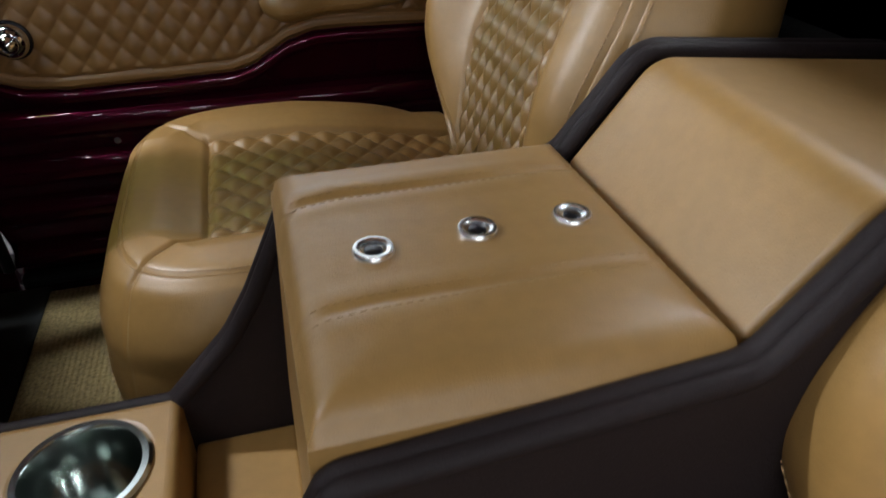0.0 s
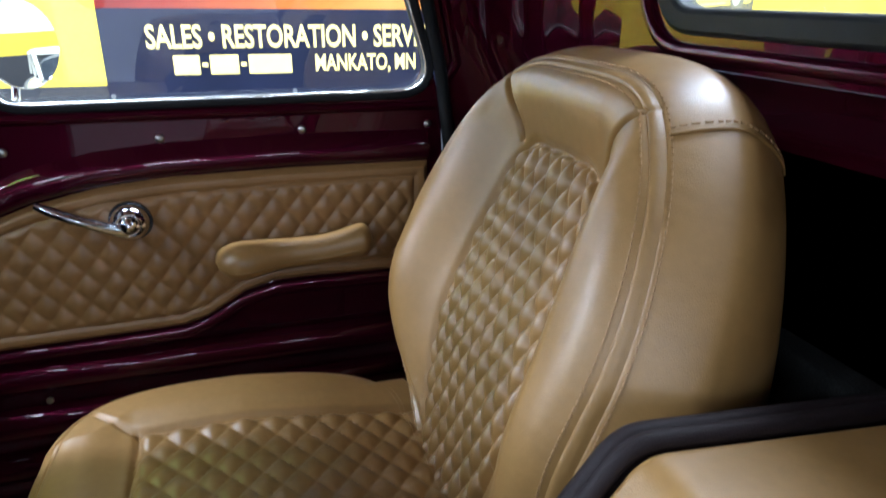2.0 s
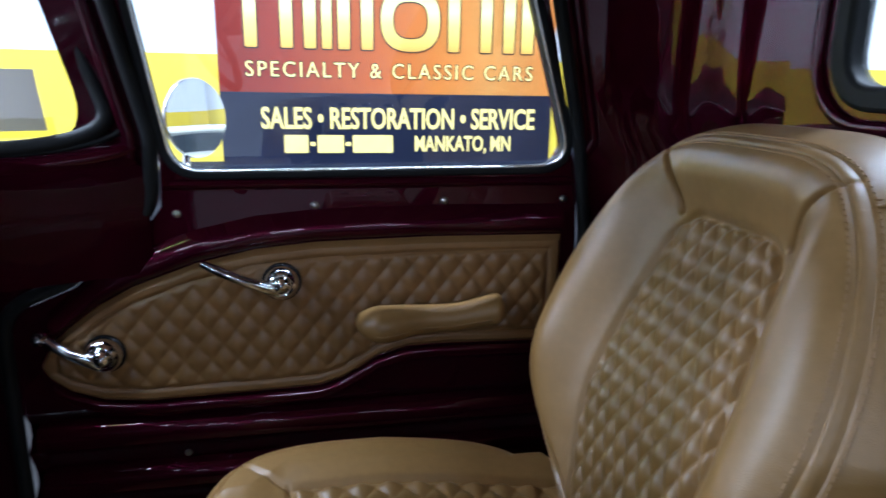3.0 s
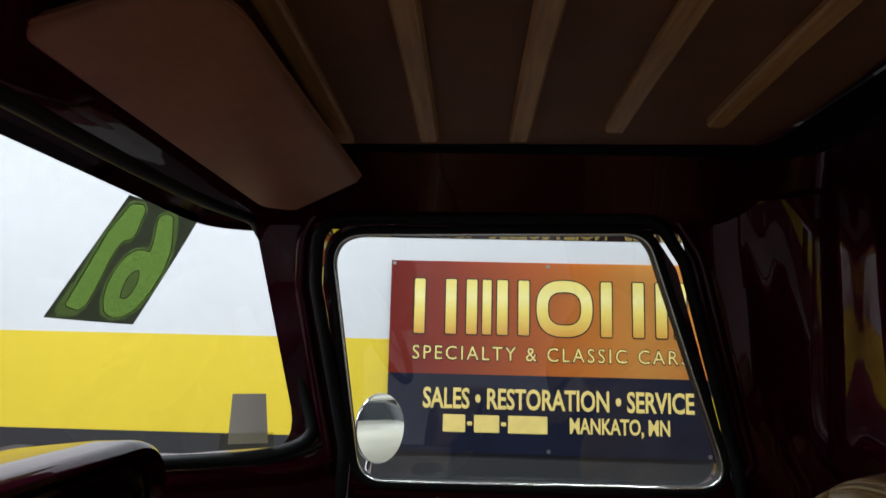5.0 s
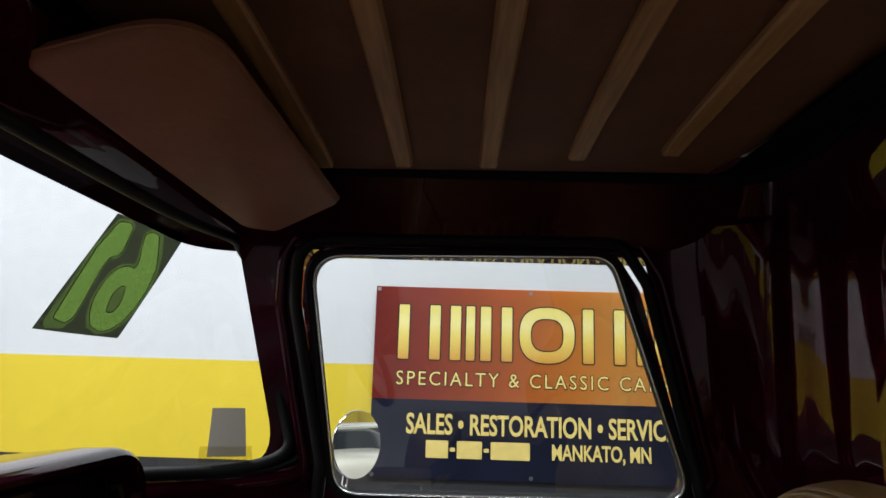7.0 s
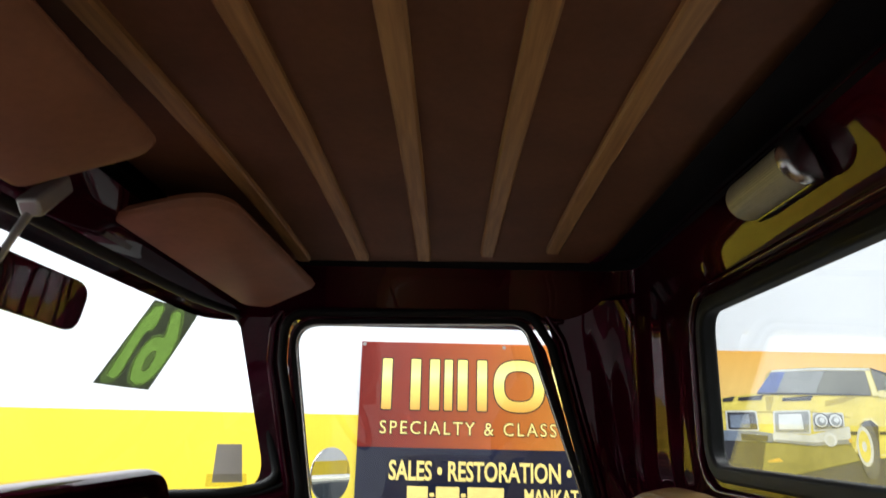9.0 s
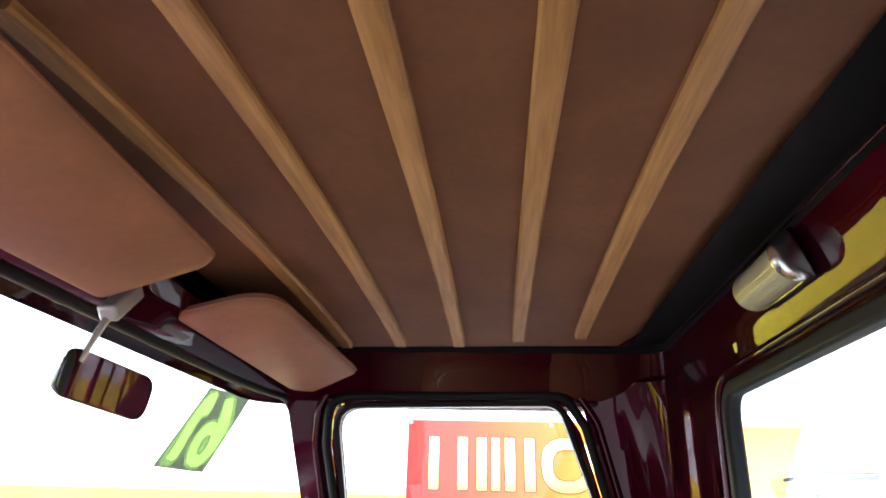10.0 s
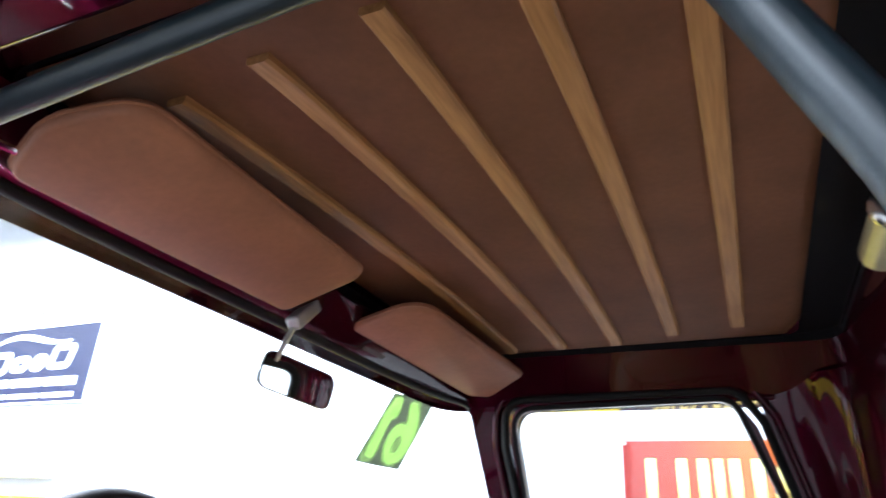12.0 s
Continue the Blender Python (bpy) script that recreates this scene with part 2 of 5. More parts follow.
def add_box(bm, lo, hi, m=None):
    vs = [bm.verts.new((x, y, z)) for x in (lo[0], hi[0]) for y in (lo[1], hi[1]) for z in (lo[2], hi[2])]
    for f in ((0, 1, 3, 2), (4, 6, 7, 5), (0, 4, 5, 1), (2, 3, 7, 6), (0, 2, 6, 4), (1, 5, 7, 3)):
        bm.faces.new([vs[i] for i in f])
    if m is not None:
        bmesh.ops.transform(bm, matrix=m, verts=vs)
    return vs


def box(lo, hi, m=None):
    bm = bm_new()
    add_box(bm, lo, hi, m)
    return bm


def add_loft(bm, rings, closed=True, cap=True):
    """Joins rings of points (all of one length) into a skin."""
    vv = [[bm.verts.new(p) for p in r] for r in rings]
    n = len(rings[0])
    for a, b in zip(vv, vv[1:]):
        for i in range(n if closed else n - 1):
            j = (i + 1) % n
            bm.faces.new((a[i], a[j], b[j], b[i]))
    if cap and closed:
        bm.faces.new(vv[0][::-1])
        bm.faces.new(vv[-1])
    return vv


def add_tube(bm, pts, r, sides=10, closed=False, flat=1.0, up=(0, 0, 1)):
    """A round bar along points; r is a number or one per point; flat squeezes it across."""
    pts = [Vector(p) for p in pts]
    n = len(pts)
    rings = []
    side = None
    for i, p in enumerate(pts):
        a = pts[(i - 1) % n] if (closed or i) else p
        b = pts[(i + 1) % n] if (closed or i < n - 1) else p
        d = (b - a).normalized()
        if side is None:
            u = Vector(up)
            side = d.cross(u)
            if side.length < 1e-4:
                side = d.cross(Vector((1, 0, 0)))
            side.normalize()
        else:
            side = (side - d * side.dot(d)).normalized()
        nrm = side.cross(d)
        rr = r[i] if isinstance(r, (list, tuple)) else r
        rings.append([p + side * (rr * math.cos(2 * math.pi * k / sides)) + nrm * (rr * flat * math.sin(2 * math.pi * k / sides)) for k in range(sides)])
    if closed:
        rings.append(rings[0])
        vv = [[bm.verts.new(p) for p in q] for q in rings[:-1]]
        vv.append(vv[0])
        for a, b in zip(vv, vv[1:]):
            for i in range(sides):
                j = (i + 1) % sides
                bm.faces.new((a[i], a[j], b[j], b[i]))
    else:
        add_loft(bm, rings)


def tube(pts, r, sides=10, closed=False, flat=1.0, up=(0, 0, 1)):
    bm = bm_new()
    add_tube(bm, pts, r, sides, closed, flat, up)
    return bm


def add_turned(bm, profile, m, sides=28):
    """A turned body: profile of (radius, height) round the local z axis, set by the pose m."""
    rings = [[m @ Vector((r * math.cos(2 * math.pi * k / sides), r * math.sin(2 * math.pi * k / sides), h)) for k in range(sides)] for r, h in profile]
    add_loft(bm, rings)


def turned(profile, m, sides=28):
    bm = bm_new()
    add_turned(bm, profile, m, sides)
    return bm


def rounded(pts, radii, steps=7):
    """A polygon with its corners rounded."""
    out = []
    n = len(pts)
    for i, p in enumerate(pts):
        r = radii[i] if isinstance(radii, (list, tuple)) else radii
        p, a, b = Vector(p), Vector(pts[i - 1]), Vector(pts[(i + 1) % n])
        if r <= 0:
            out.append(tuple(p))
            continue
        u, v = (a - p).normalized(), (b - p).normalized()
        half = math.acos(max(-1, min(1, u.dot(v)))) / 2
        d = min(r / math.tan(half), 0.48 * (a - p).length, 0.48 * (b - p).length)
        q0, q1 = p + u * d, p + v * d
        for k in range(steps + 1):
            t = k / steps
            q = (1 - t) ** 2 * q0 + 2 * t * (1 - t) * p + t * t * q1
            out.append(tuple(q))
    return out


def add_plate(bm, outline, holes, w0, w1, place):
    """A flat body with holes: outlines in (u, v), thick from w0 to w1, set into space by place(u, v, w)."""
    loops = []
    edges = []
    for lp in [outline] + list(holes):
        vs = [bm.verts.new((u, v, 0)) for u, v in lp]
        es = [bm.edges.new((vs[i], vs[(i + 1) % len(vs)])) for i in range(len(vs))]
        loops.append(vs)
        edges += es
    fill = bmesh.ops.triangle_fill(bm, use_beauty=True, use_dissolve=False, edges=edges)
    faces = [g for g in fill["geom"] if isinstance(g, bmesh.types.BMFace)]
    allv = [v for lp in loops for v in lp]
    twin = {v: bm.verts.new((v.co.x, v.co.y, 1)) for v in allv}
    for f in faces:
        bm.faces.new([twin[v] for v in reversed(f.verts)])
    for lp in loops:
        for i in range(len(lp)):
            a, b = lp[i], lp[(i + 1) % len(lp)]
            bm.faces.new((a, b, twin[b], twin[a]))
    for v in allv:
        u, q = v.co.x, v.co.y
        v.co = place(u, q, w0)
        twin[v].co = place(u, q, w1)


def plate(outline, holes, w0, w1, place):
    bm = bm_new()
    add_plate(bm, outline, holes, w0, w1, place)
    return bm


def smoothstep(a, b, x):
    t = max(0.0, min(1.0, (x - a) / (b - a)))
    return t * t * (3 - 2 * t)


def diamonds(u, v, w, h):
    """Puff of diamond quilting, 0 at the seams and 1 in the middle."""
    a, b = u / w + v / h, u / w - v / h
    return (abs(math.sin(math.pi * a)) * abs(math.sin(math.pi * b))) ** 0.55


def domes(u, v, w, h):
    """Rounder puffs: each diamond a soft dome between sewn valleys."""
    a, b = abs(math.sin(math.pi * (u / w + v / h))), abs(math.sin(math.pi * (u / w - v / h)))
    return (a * b) ** 0.62


def curve_at(pts, x):
    """Height of a broken line at x, eased between its points."""
    if x <= pts[0][0]:
        return pts[0][1]
    for (x0, y0), (x1, y1) in zip(pts, pts[1:]):
        if x <= x1:
            return y0 + (y1 - y0) * (x - x0) / (x1 - x0)
    return pts[-1][1]


def wall(name, lo, hi, material, label):
    ob = part(name, box(lo, hi), material, smooth=False)
    return tagged(ob, label, "wall", kind="structure")


tagged(part("ground", box((-10.2, -18.2, -0.2), (18.2, 4.08, 0.0)), M_CONCRETE, smooth=False), "dark grey polished concrete showroom floor", "floor", kind="structure")
wall("wall_north", (-10.0, 3.92, 0.0), (18.0, 4.08, 5.0), M_WALL, "showroom wall painted white over yellow over black bands")
wall("wall_south", (-10.0, -18.2, 0.0), (18.0, -18.0, 5.0), M_GREYWALL, "plain dark grey wall at the back of the showroom")
wall("wall_west", (-10.2, -18.2, 0.0), (-10.0, 4.08, 5.0), M_WALL, "showroom end wall painted white, yellow and black")
wall("wall_east", (18.0, -18.2, 0.0), (18.2, 4.08, 5.0), M_WALL, "showroom end wall painted white, yellow and black")
tagged(part("ceiling", box((-10.2, -18.2, 5.0), (18.2, 4.08, 5.15)), M_CEIL, smooth=False), "plain dark showroom ceiling", "ceiling", kind="structure")
for lx, ly, lw in LAMPS:
    ceiling_lamp_light(lx, ly, lw)
    cl = thing("ceiling_lamp", "long white strip lamp hung under the showroom ceiling", "lamp", "strip lamps", at=(lx, ly, 5.0))
    part("housing", box((-1.22, -0.1, -0.46), (1.22, 0.1, -0.40)), M_LAMPBODY, cl, bevel=0.01)
    for sx in (-0.9, 0.9):
        part("cable", tube([(sx, 0, -0.41), (sx, 0, 0.0)], 0.004, 6), M_BLACK, cl)

# ---- cab shell ----
MID = 0.365


def door_y(z):
    """Inner face of the passenger side: upright below the sill, leaning in above it."""
    return 1.18 - 0.14 * max(0.0, z - 1.32)


def mirror_y(y):
    return 2 * MID - y


def screen_x(y, z):
    """The windscreen: raked, and wrapping round towards its ends."""
    u = abs(y - MID) / 0.79
    wrap = 0.06 + 0.27 * max(0.0, min(1.2, (1.79 - z) / 0.35))
    return -0.614 - 0.62 * (1.80 - z) + wrap * u ** 6


cab = thing("truck_cab", "dark maroon painted cab of an old pickup truck, restored", "truck", at=(0, MID, 0.0))


def back_x(z):
    """Inner face of the cab's back: forward round the window, rolled back to the panel below it."""
    return 0.400 + 0.056 * smoothstep(1.445, 1.37, z)


def cab_part(name, bm, material, label="", **kw):
    bmesh.ops.translate(bm, vec=(0, -MID, 0), verts=bm.verts)
    return part(name, bm, material, cab, label, **kw)


# door gap on the cab side, from the toe to the front top corner, then back and down to the floor
GAP_FRONT = [(-0.63, 0.64), (-0.63, 1.146), (-0.532, 1.187), (-0.447, 1.245), (-0.400, 1.303), (-0.392, 1.41), (-0.448, 1.69), (-0.445, 1.805)]
GAP_REAR = [(0.135, 1.815), (0.185, 1.74), (0.278, 1.40), (0.302, 1.25), (0.31, 0.64)]
GAP_DRIVER = rounded([(-0.63, 0.64), (-0.63, 1.15), (-0.45, 1.25), (-0.40, 1.32), (-0.40, 1.42), (-0.45, 1.69), (-0.44, 1.762), (-0.304, 1.776), (-0.084, 1.797), (0.06, 1.793), (0.160, 1.735), (0.217, 1.582), (0.27, 1.40), (0.295, 1.2), (0.31, 0.64)], 0.08, 5)
GAP = rounded(GAP_FRONT + GAP_REAR, [0, 0.12, 0.1, 0.1, 0.1, 0.1, 0.1, 0.06, 0.06, 0.05, 0.1, 0.1, 0], 5)


def softened(line, times):
    """The line with its corners cut again and again."""
    for _ in range(times):
        cut = [line[0]]
        for a, b in zip(line, line[1:]):
            cut += [(0.75 * a[0] + 0.25 * b[0], 0.75 * a[1] + 0.25 * b[1]), (0.25 * a[0] + 0.75 * b[0], 0.25 * a[1] + 0.75 * b[1])]
        line = cut + [line[-1]]
    return line


def grow(loop, d):
    cx = sum(p[0] for p in loop) / len(loop)
    cz = sum(p[1] for p in loop) / len(loop)
    out = []
    for i, p in enumerate(loop):
        a, b = Vector(loop[i - 1]), Vector(loop[(i + 1) % len(loop)])
        t = (b - a).normalized()
        nrm = Vector((t.y, -t.x))
        if nrm.dot(Vector((p[0] - cx, p[1] - cz))) < 0:
            nrm = -nrm
        out.append((p[0] + nrm.x * d, p[1] + nrm.y * d))
    return out


def side_shell(mir):
    yy = (lambda y: mirror_y(y)) if mir else (lambda y: y)

    def put(u, v, w):
        return (u, yy(door_y(v) + w), v)
    # cowl side and front pillar
    front = [p for p in GAP if p[0] < -0.2]
    outline = [(-1.02, 0.55), (-0.63, 0.55)] + front + [(-0.40, 1.815), (-0.40, 1.84), (-0.60, 1.84), (-0.560, 1.79)] + rounded([(-0.546, 1.80), (-0.478, 1.40), (-0.72, 1.375)], [0, 0.07, 0])[1:] + [(-1.02, 1.375)]
    cab_part("cowl_side", plate(outline, [], 0.012, 0.10, put), M_PAINT, bevel=0.006)
    # rear corner, a broad curve with upright pressings into the back panel
    rings = []
    for k in range(25):
        z = 0.60 + 1.24 * k / 24
        x0 = curve_at([(1.24, -0.31), (1.26, -0.303), (1.40, -0.278), (1.74, -0.187), (1.80, -0.17), (1.9, -0.16)], z)
        x0 = -x0 + 0.006
        y0 = door_y(z) + 0.004
        bx = back_x(z) + 0.003
        ring = []
        for q in range(41):
            t = q / 40
            fold = 0.007 * math.exp(-((t - 0.34) / 0.07) ** 2) + 0.009 * math.exp(-((t - 0.66) / 0.09) ** 2) + 0.006 * math.exp(-((t - 0.89) / 0.05) ** 2)
            ring.append((x0 + (bx - x0) * (1 - (1 - t) ** 2.2) - 0.8 * fold, yy(y0 + (0.830 - y0) * t ** 1.9 - 0.6 * fold), z))
        back = [(0.50, yy(0.830), z), (0.50, yy(1.26), z), (x0, yy(1.26), z)] if mir else [(x + 0.010, y + 0.010, z) for x, y, z in reversed(ring)]
        rings.append(ring + back)
    bm = bm_new()
    add_loft(bm, rings)
    cab_part("rear_corner", bm, M_PAINT)
    # sealing strip round the door opening
    strip = [(u, (-0.35 - 0.14 * (1.79 - v) if v > 1.32 else -0.416) if mir else door_y(v) - 0.004, v) for u, v in (softened(GAP_DRIVER, 4) if mir else GAP)]
    cab_part("door_seal", tube(strip, 0.013 if mir else 0.011, 12), M_SEAL if mir else M_RUBBER, "dull grey-green rubber door seal" if mir else "black rubber door seal")
    # rolled moulding round the door frame, a hand's width outside the seal
    roll = [p for p in grow([q for q in GAP if q[1] > 1.28], 0.030)]
    cab_part("frame_roll", tube([(u, yy(door_y(v) + 0.006), min(v, 1.838)) for u, v in roll], 0.011, 10), M_PAINT)
    # rail over the door
    bm = bm_new()
    add_loft(bm, [[(x, yy(door_y(1.80) + a), 1.80 + b) for a, b in ((0.0, -0.012), (0.10, -0.012), (0.10, 0.06), (0.0, 0.06))] for x in (-0.46, -0.2, 0.0, 0.22)])
    cab_part("roof_rail", bm, M_PAINT, bevel=0.008)
    cab_part("sill", box((-0.62, min(yy(1.17), yy(1.28)), 0.52), (0.56, max(yy(1.17), yy(1.28)), 0.62)), M_RUBBER, bevel=0.01)


side_shell(False)
side_shell(True)


def rr_ring(x0, x1, y0, y1, r, z, n=9):
    pts = rounded([(x0, y0), (x1, y0), (x1, y1), (x0, y1)], r, n)
    return [(x, y, z) for x, y in pts]


# inner roof border, from the headliner out and down to the openings
rings = []
for k in range(9):
    a = k / 8
    b = a * (0.82 + 0.18 * a)
    rear_x = curve_at([(0.0, 0.276), (0.02, 0.356), (1.0, 0.397)], b)
    rings.append(rr_ring(-0.55 - 0.075 * a, rear_x, -0.272 - 0.11 * a, 1.002 + 0.11 * a, 0.06 + 0.05 * a, 1.908 - 0.105 * b))
rings.insert(1, rr_ring(-0.5515, 0.354, -0.2745, 1.0045, 0.0612, 1.913))
rings.append(rr_ring(-0.63, 0.404, -0.39, 1.12, 0.112, 1.794))
bm = bm_new()
add_loft(bm, rings[2:], cap=False)
cab_part("roof_border", bm, M_PAINT)
# innermost rings of the border, with the gap's shade put into their colour
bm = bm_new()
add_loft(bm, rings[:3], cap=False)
cab_part("roof_gap_lining", bm, M_GAPSHADE)
cab_part("panel_crease", tube([(0.3555, -0.20 + 1.13 * k / 8, 1.9065) for k in range(9)], 0.0016, 8), M_PAINT)
bm = bm_new()
add_loft(bm, [rr_ring(-0.68, 0.495, -0.50, 1.23, 0.12, 1.80), rr_ring(-0.68, 0.495, -0.50, 1.23, 0.12, 1.86), rr_ring(-0.64, 0.47, -0.46, 1.19, 0.14, 1.91), rr_ring(-0.5, 0.40, -0.3, 1.08, 0.16, 1.945), rr_ring(-0.3, 0.2, 0.0, 0.78, 0.1, 1.955)])
bm.faces.ensure_lookup_table()
bmesh.ops.delete(bm, geom=[bm.faces[-2]], context="FACES_ONLY")
cab_part("roof_skin", bm, M_PAINT)

# back panel with the rear window
REAR = rounded([(mirror_y(0.749), 1.496), (0.749, 1.496), (0.747, 1.756), (mirror_y(0.747), 1.756)], 0.042, 8)
cab_part("back_panel", plate([(mirror_y(0.835), 1.44), (0.835, 1.44), (0.835, 1.84), (mirror_y(0.835), 1.84)], [grow(REAR, 0.026)], 0.0, 0.025, lambda u, v, w: (0.400 + w, u, v)), M_PAINT)
bm = bm_new()
add_loft(bm, [[(back_x(z), y, z) for y in (mirror_y(0.835), 0.835)] for z in [0.60, 1.0] + [1.36 + 0.0795 * k / 10 for k in range(11)]], closed=False)
bmesh.ops.solidify(bm, geom=bm.faces[:], thickness=-0.012)
cab_part("lower_back_panel", bm, M_PAINT)
cab_part("rear_window_ledge", tube([(0.399, u, v) for u, v in grow(REAR, 0.042)], 0.0085, 12, True), M_PAINT)
cab_part("rear_window_seal", plate(grow(REAR, 0.027), [REAR], 0.0, 0.03, lambda u, v, w: (0.397 + w, u, v)), M_RUBBER, "black rubber rear window seal", bevel=0.006)
rg = cab_part("rear_window", plate(grow(REAR, 0.01), [], 0.0, 0.004, lambda u, v, w: (0.409 + w, u, v)), M_GLASS, "clear glass rear window", smooth=False)
rg.visible_shadow = False

cab_part("rear_carpet", box((0.42, mirror_y(0.80), 0.60), (0.4545, 0.80, 1.20)), M_DARKCARPET, "dark carpet on the back of the cab", bevel=0.006)
# floor, firewall and chassis underneath
cab_part("floor_pan", box((-1.02, mirror_y(1.18), 0.58), (0.54, 1.18, 0.60)), M_PAINT)
cab_part("firewall", box((-1.04, mirror_y(1.26), 0.60), (-1.0, 1.26, 1.385)), M_SUEDE)
cab_part("cowl_top", box((-1.04, mirror_y(1.20), 1.33), (-0.80, 1.20, 1.352)), M_BLACK, bevel=0.006)
cab_part("chassis", box((-1.0, -0.2, 0.0), (0.5, 0.98, 0.58)), M_BLACK, smooth=False)
cab_part("toe_carpet", box((-0.998, mirror_y(1.15), 0.6005), (-0.562, 1.15, 0.610)), M_DARKCARPET, "dark carpet at the foot of the firewall", bevel=0.003)
mat_bm = bm_new()
add_box(mat_bm, (-0.56, mirror_y(1.13), 0.602), (0.42, 1.13, 0.612))
tagged(part("floor_mat", mat_bm, M_CARPET, smooth=False, bevel=0.004), "coarse woven straw-coloured mat on the cab floor", "mat")

# windscreen
NY, NZ = 48, 12
bm = bm_new()
add_loft(bm, [[(screen_x(y, z), y, z) for y in (mirror_y(1.18) + (1.18 - mirror_y(1.18)) * i / NY for i in range(NY + 1))] for z in (1.385 + 0.430 * k / NZ for k in range(NZ + 1))], closed=False)
ws = cab_part("windscreen", bm, M_GLASS, "clear glass windscreen")
ws.visible_shadow = False
WS_EDGE = rounded([(mirror_y(1.176), 1.393), (1.176, 1.393), (1.170, 1.806), (mirror_y(1.170), 1.806)], [0.06, 0.06, 0.08, 0.08], 10)
dense = []
for i, p in enumerate(WS_EDGE):
    q = WS_EDGE[(i + 1) % len(WS_EDGE)]
    k = max(1, int(math.dist(p, q) / 0.05))
    dense += [(p[0] + (q[0] - p[0]) * j / k, p[1] + (q[1] - p[1]) * j / k) for j in range(k)]
cab_part("windscreen_seal", tube([(screen_x(y, z) + 0.004, y, z) for y, z in dense], 0.012, 12, True), M_RUBBER, "black rubber windscreen seal")
# painted sill under the glass, rolled over towards the dashboard, and the bright-edged reveal that climbs the pillars
bm = bm_new()
add_loft(bm, [[(screen_x(y, 1.388) + a, y, b) for a, b in ((-0.006, 1.372), (0.012, 1.379), (0.030, 1.380), (0.044, 1.374), (0.054, 1.360), (0.058, 1.335), (0.060, 1.20))] for y in (mirror_y(1.168) + (1.168 - mirror_y(1.168)) * i / 60 for i in range(61))], closed=False)
bmesh.ops.solidify(bm, geom=bm.faces[:], thickness=0.004)
cab_part("windscreen_sill", bm, M_PAINT)
for name, out, ahead, r, material in (("windscreen_reveal", 0.024, 0.016, 0.012, M_PAINT), ("windscreen_bead", 0.007, 0.015, 0.0045, M_RUBBER)):
    low = [p for p in grow(dense, out) if p[1] < 1.72]
    cut = max(range(len(low)), key=lambda i: math.dist(low[i - 1], low[i]))
    low = low[cut:] + low[:cut]
    cab_part(name, tube([(screen_x(min(1.176, max(mirror_y(1.176), y)), z) + ahead, y, z) for y, z in low], r, 12), material)
# header over the windscreen
bm = bm_new()
add_loft(bm, [[(screen_x(y, 1.785) + a, y, b) for a, b in ((-0.03, 1.806), (0.012, 1.801), (0.05, 1.814), (0.10, 1.868), (0.0, 1.90), (-0.05, 1.86))] for y in (mirror_y(1.15) + (1.15 - mirror_y(1.15)) * i / 30 for i in range(31))])
cab_part("windscreen_header", bm, M_PAINT)

# ---- headliner and its slats ----
liner = thing("headliner", "brown leather headliner panel with oak slats", "headliner", at=(0, MID, 1.91))


def under(name, bm, material, label="", **kw):
    bmesh.ops.translate(bm, vec=(0, -MID, -1.91), verts=bm.verts)
    return part(name, bm, material, liner, label, **kw)




def crown(y):
    """Rise of the roof lining across the cab."""
    return 0.020 * max(0.0, 1 - ((y - MID) / 0.62) ** 2)


bm = bm_new()
cols = 44
grid = []
for k in range(cols + 1):
    v = k / cols
    row = []
    for i in range(cols + 1):
        u = i / cols
        y = -0.267 + (1.287 - 0.030 * u) * v
        rear = 0.304 - 0.020 * smoothstep(0.45, 0.90, y) - 0.035 * smoothstep(0.86, 1.02, y)
        e = min(min(u, 1 - u) * 0.824, min(v, 1 - v) * 1.25)
        row.append((-0.549 + (0.549 + rear) * u, y, 1.9035 + crown(y) + 0.006 * (1 - smoothstep(0.0, 0.012, e))))
    grid.append(row)
add_loft(bm, grid, closed=False)
bmesh.ops.solidify(bm, geom=bm.faces[:], thickness=0.005)
under("panel", bm, M_LINER)
for xa, xb, ya, yb in ((-0.402, -0.377, -0.172, 0.962), (-0.262, -0.247, -0.200, 0.950), (-0.113, -0.112, -0.221, 0.946), (0.031, 0.022, -0.232, 0.905), (0.167, 0.157, -0.236, 0.880)):
    bm = bm_new()
    ys = [ya + (yb - ya) * k / 24 for k in range(25)]
    add_loft(bm, [[(xa + (xb - xa) * k / 24 + a * (0.93 if k in (0, 24) else 1), y, z + crown(y) - (0.002 if k in (0, 24) else 0.0) * (z < 1.9)) for a, z in ((-0.0155, 1.9045), (-0.0150, 1.8975), (-0.0115, 1.8945), (0.0115, 1.8945), (0.0150, 1.8975), (0.0155, 1.9045))] for k, y in enumerate(ys)])
    under("slat", bm, M_OAK)

# ---- passenger door ----
door = thing("passenger_door", "dark maroon truck door with tan quilted leather panel, closed", "door", at=(-0.1, 1.18, 0.64))


def on_door(name, bm, material, label="", parent=None, **kw):
    bmesh.ops.translate(bm, vec=(0.1, -1.18, -0.64), verts=bm.verts)
    return part(name, bm, material, parent or door, label, **kw)


WIN = rounded([(-0.366, 1.355), (0.271, 1.360), (0.121, 1.788), (-0.424, 1.777)], [0.05, 0.045, 0.05, 0.055], 8)


def lean(u, v, w):
    return (u, door_y(v) + w, v)


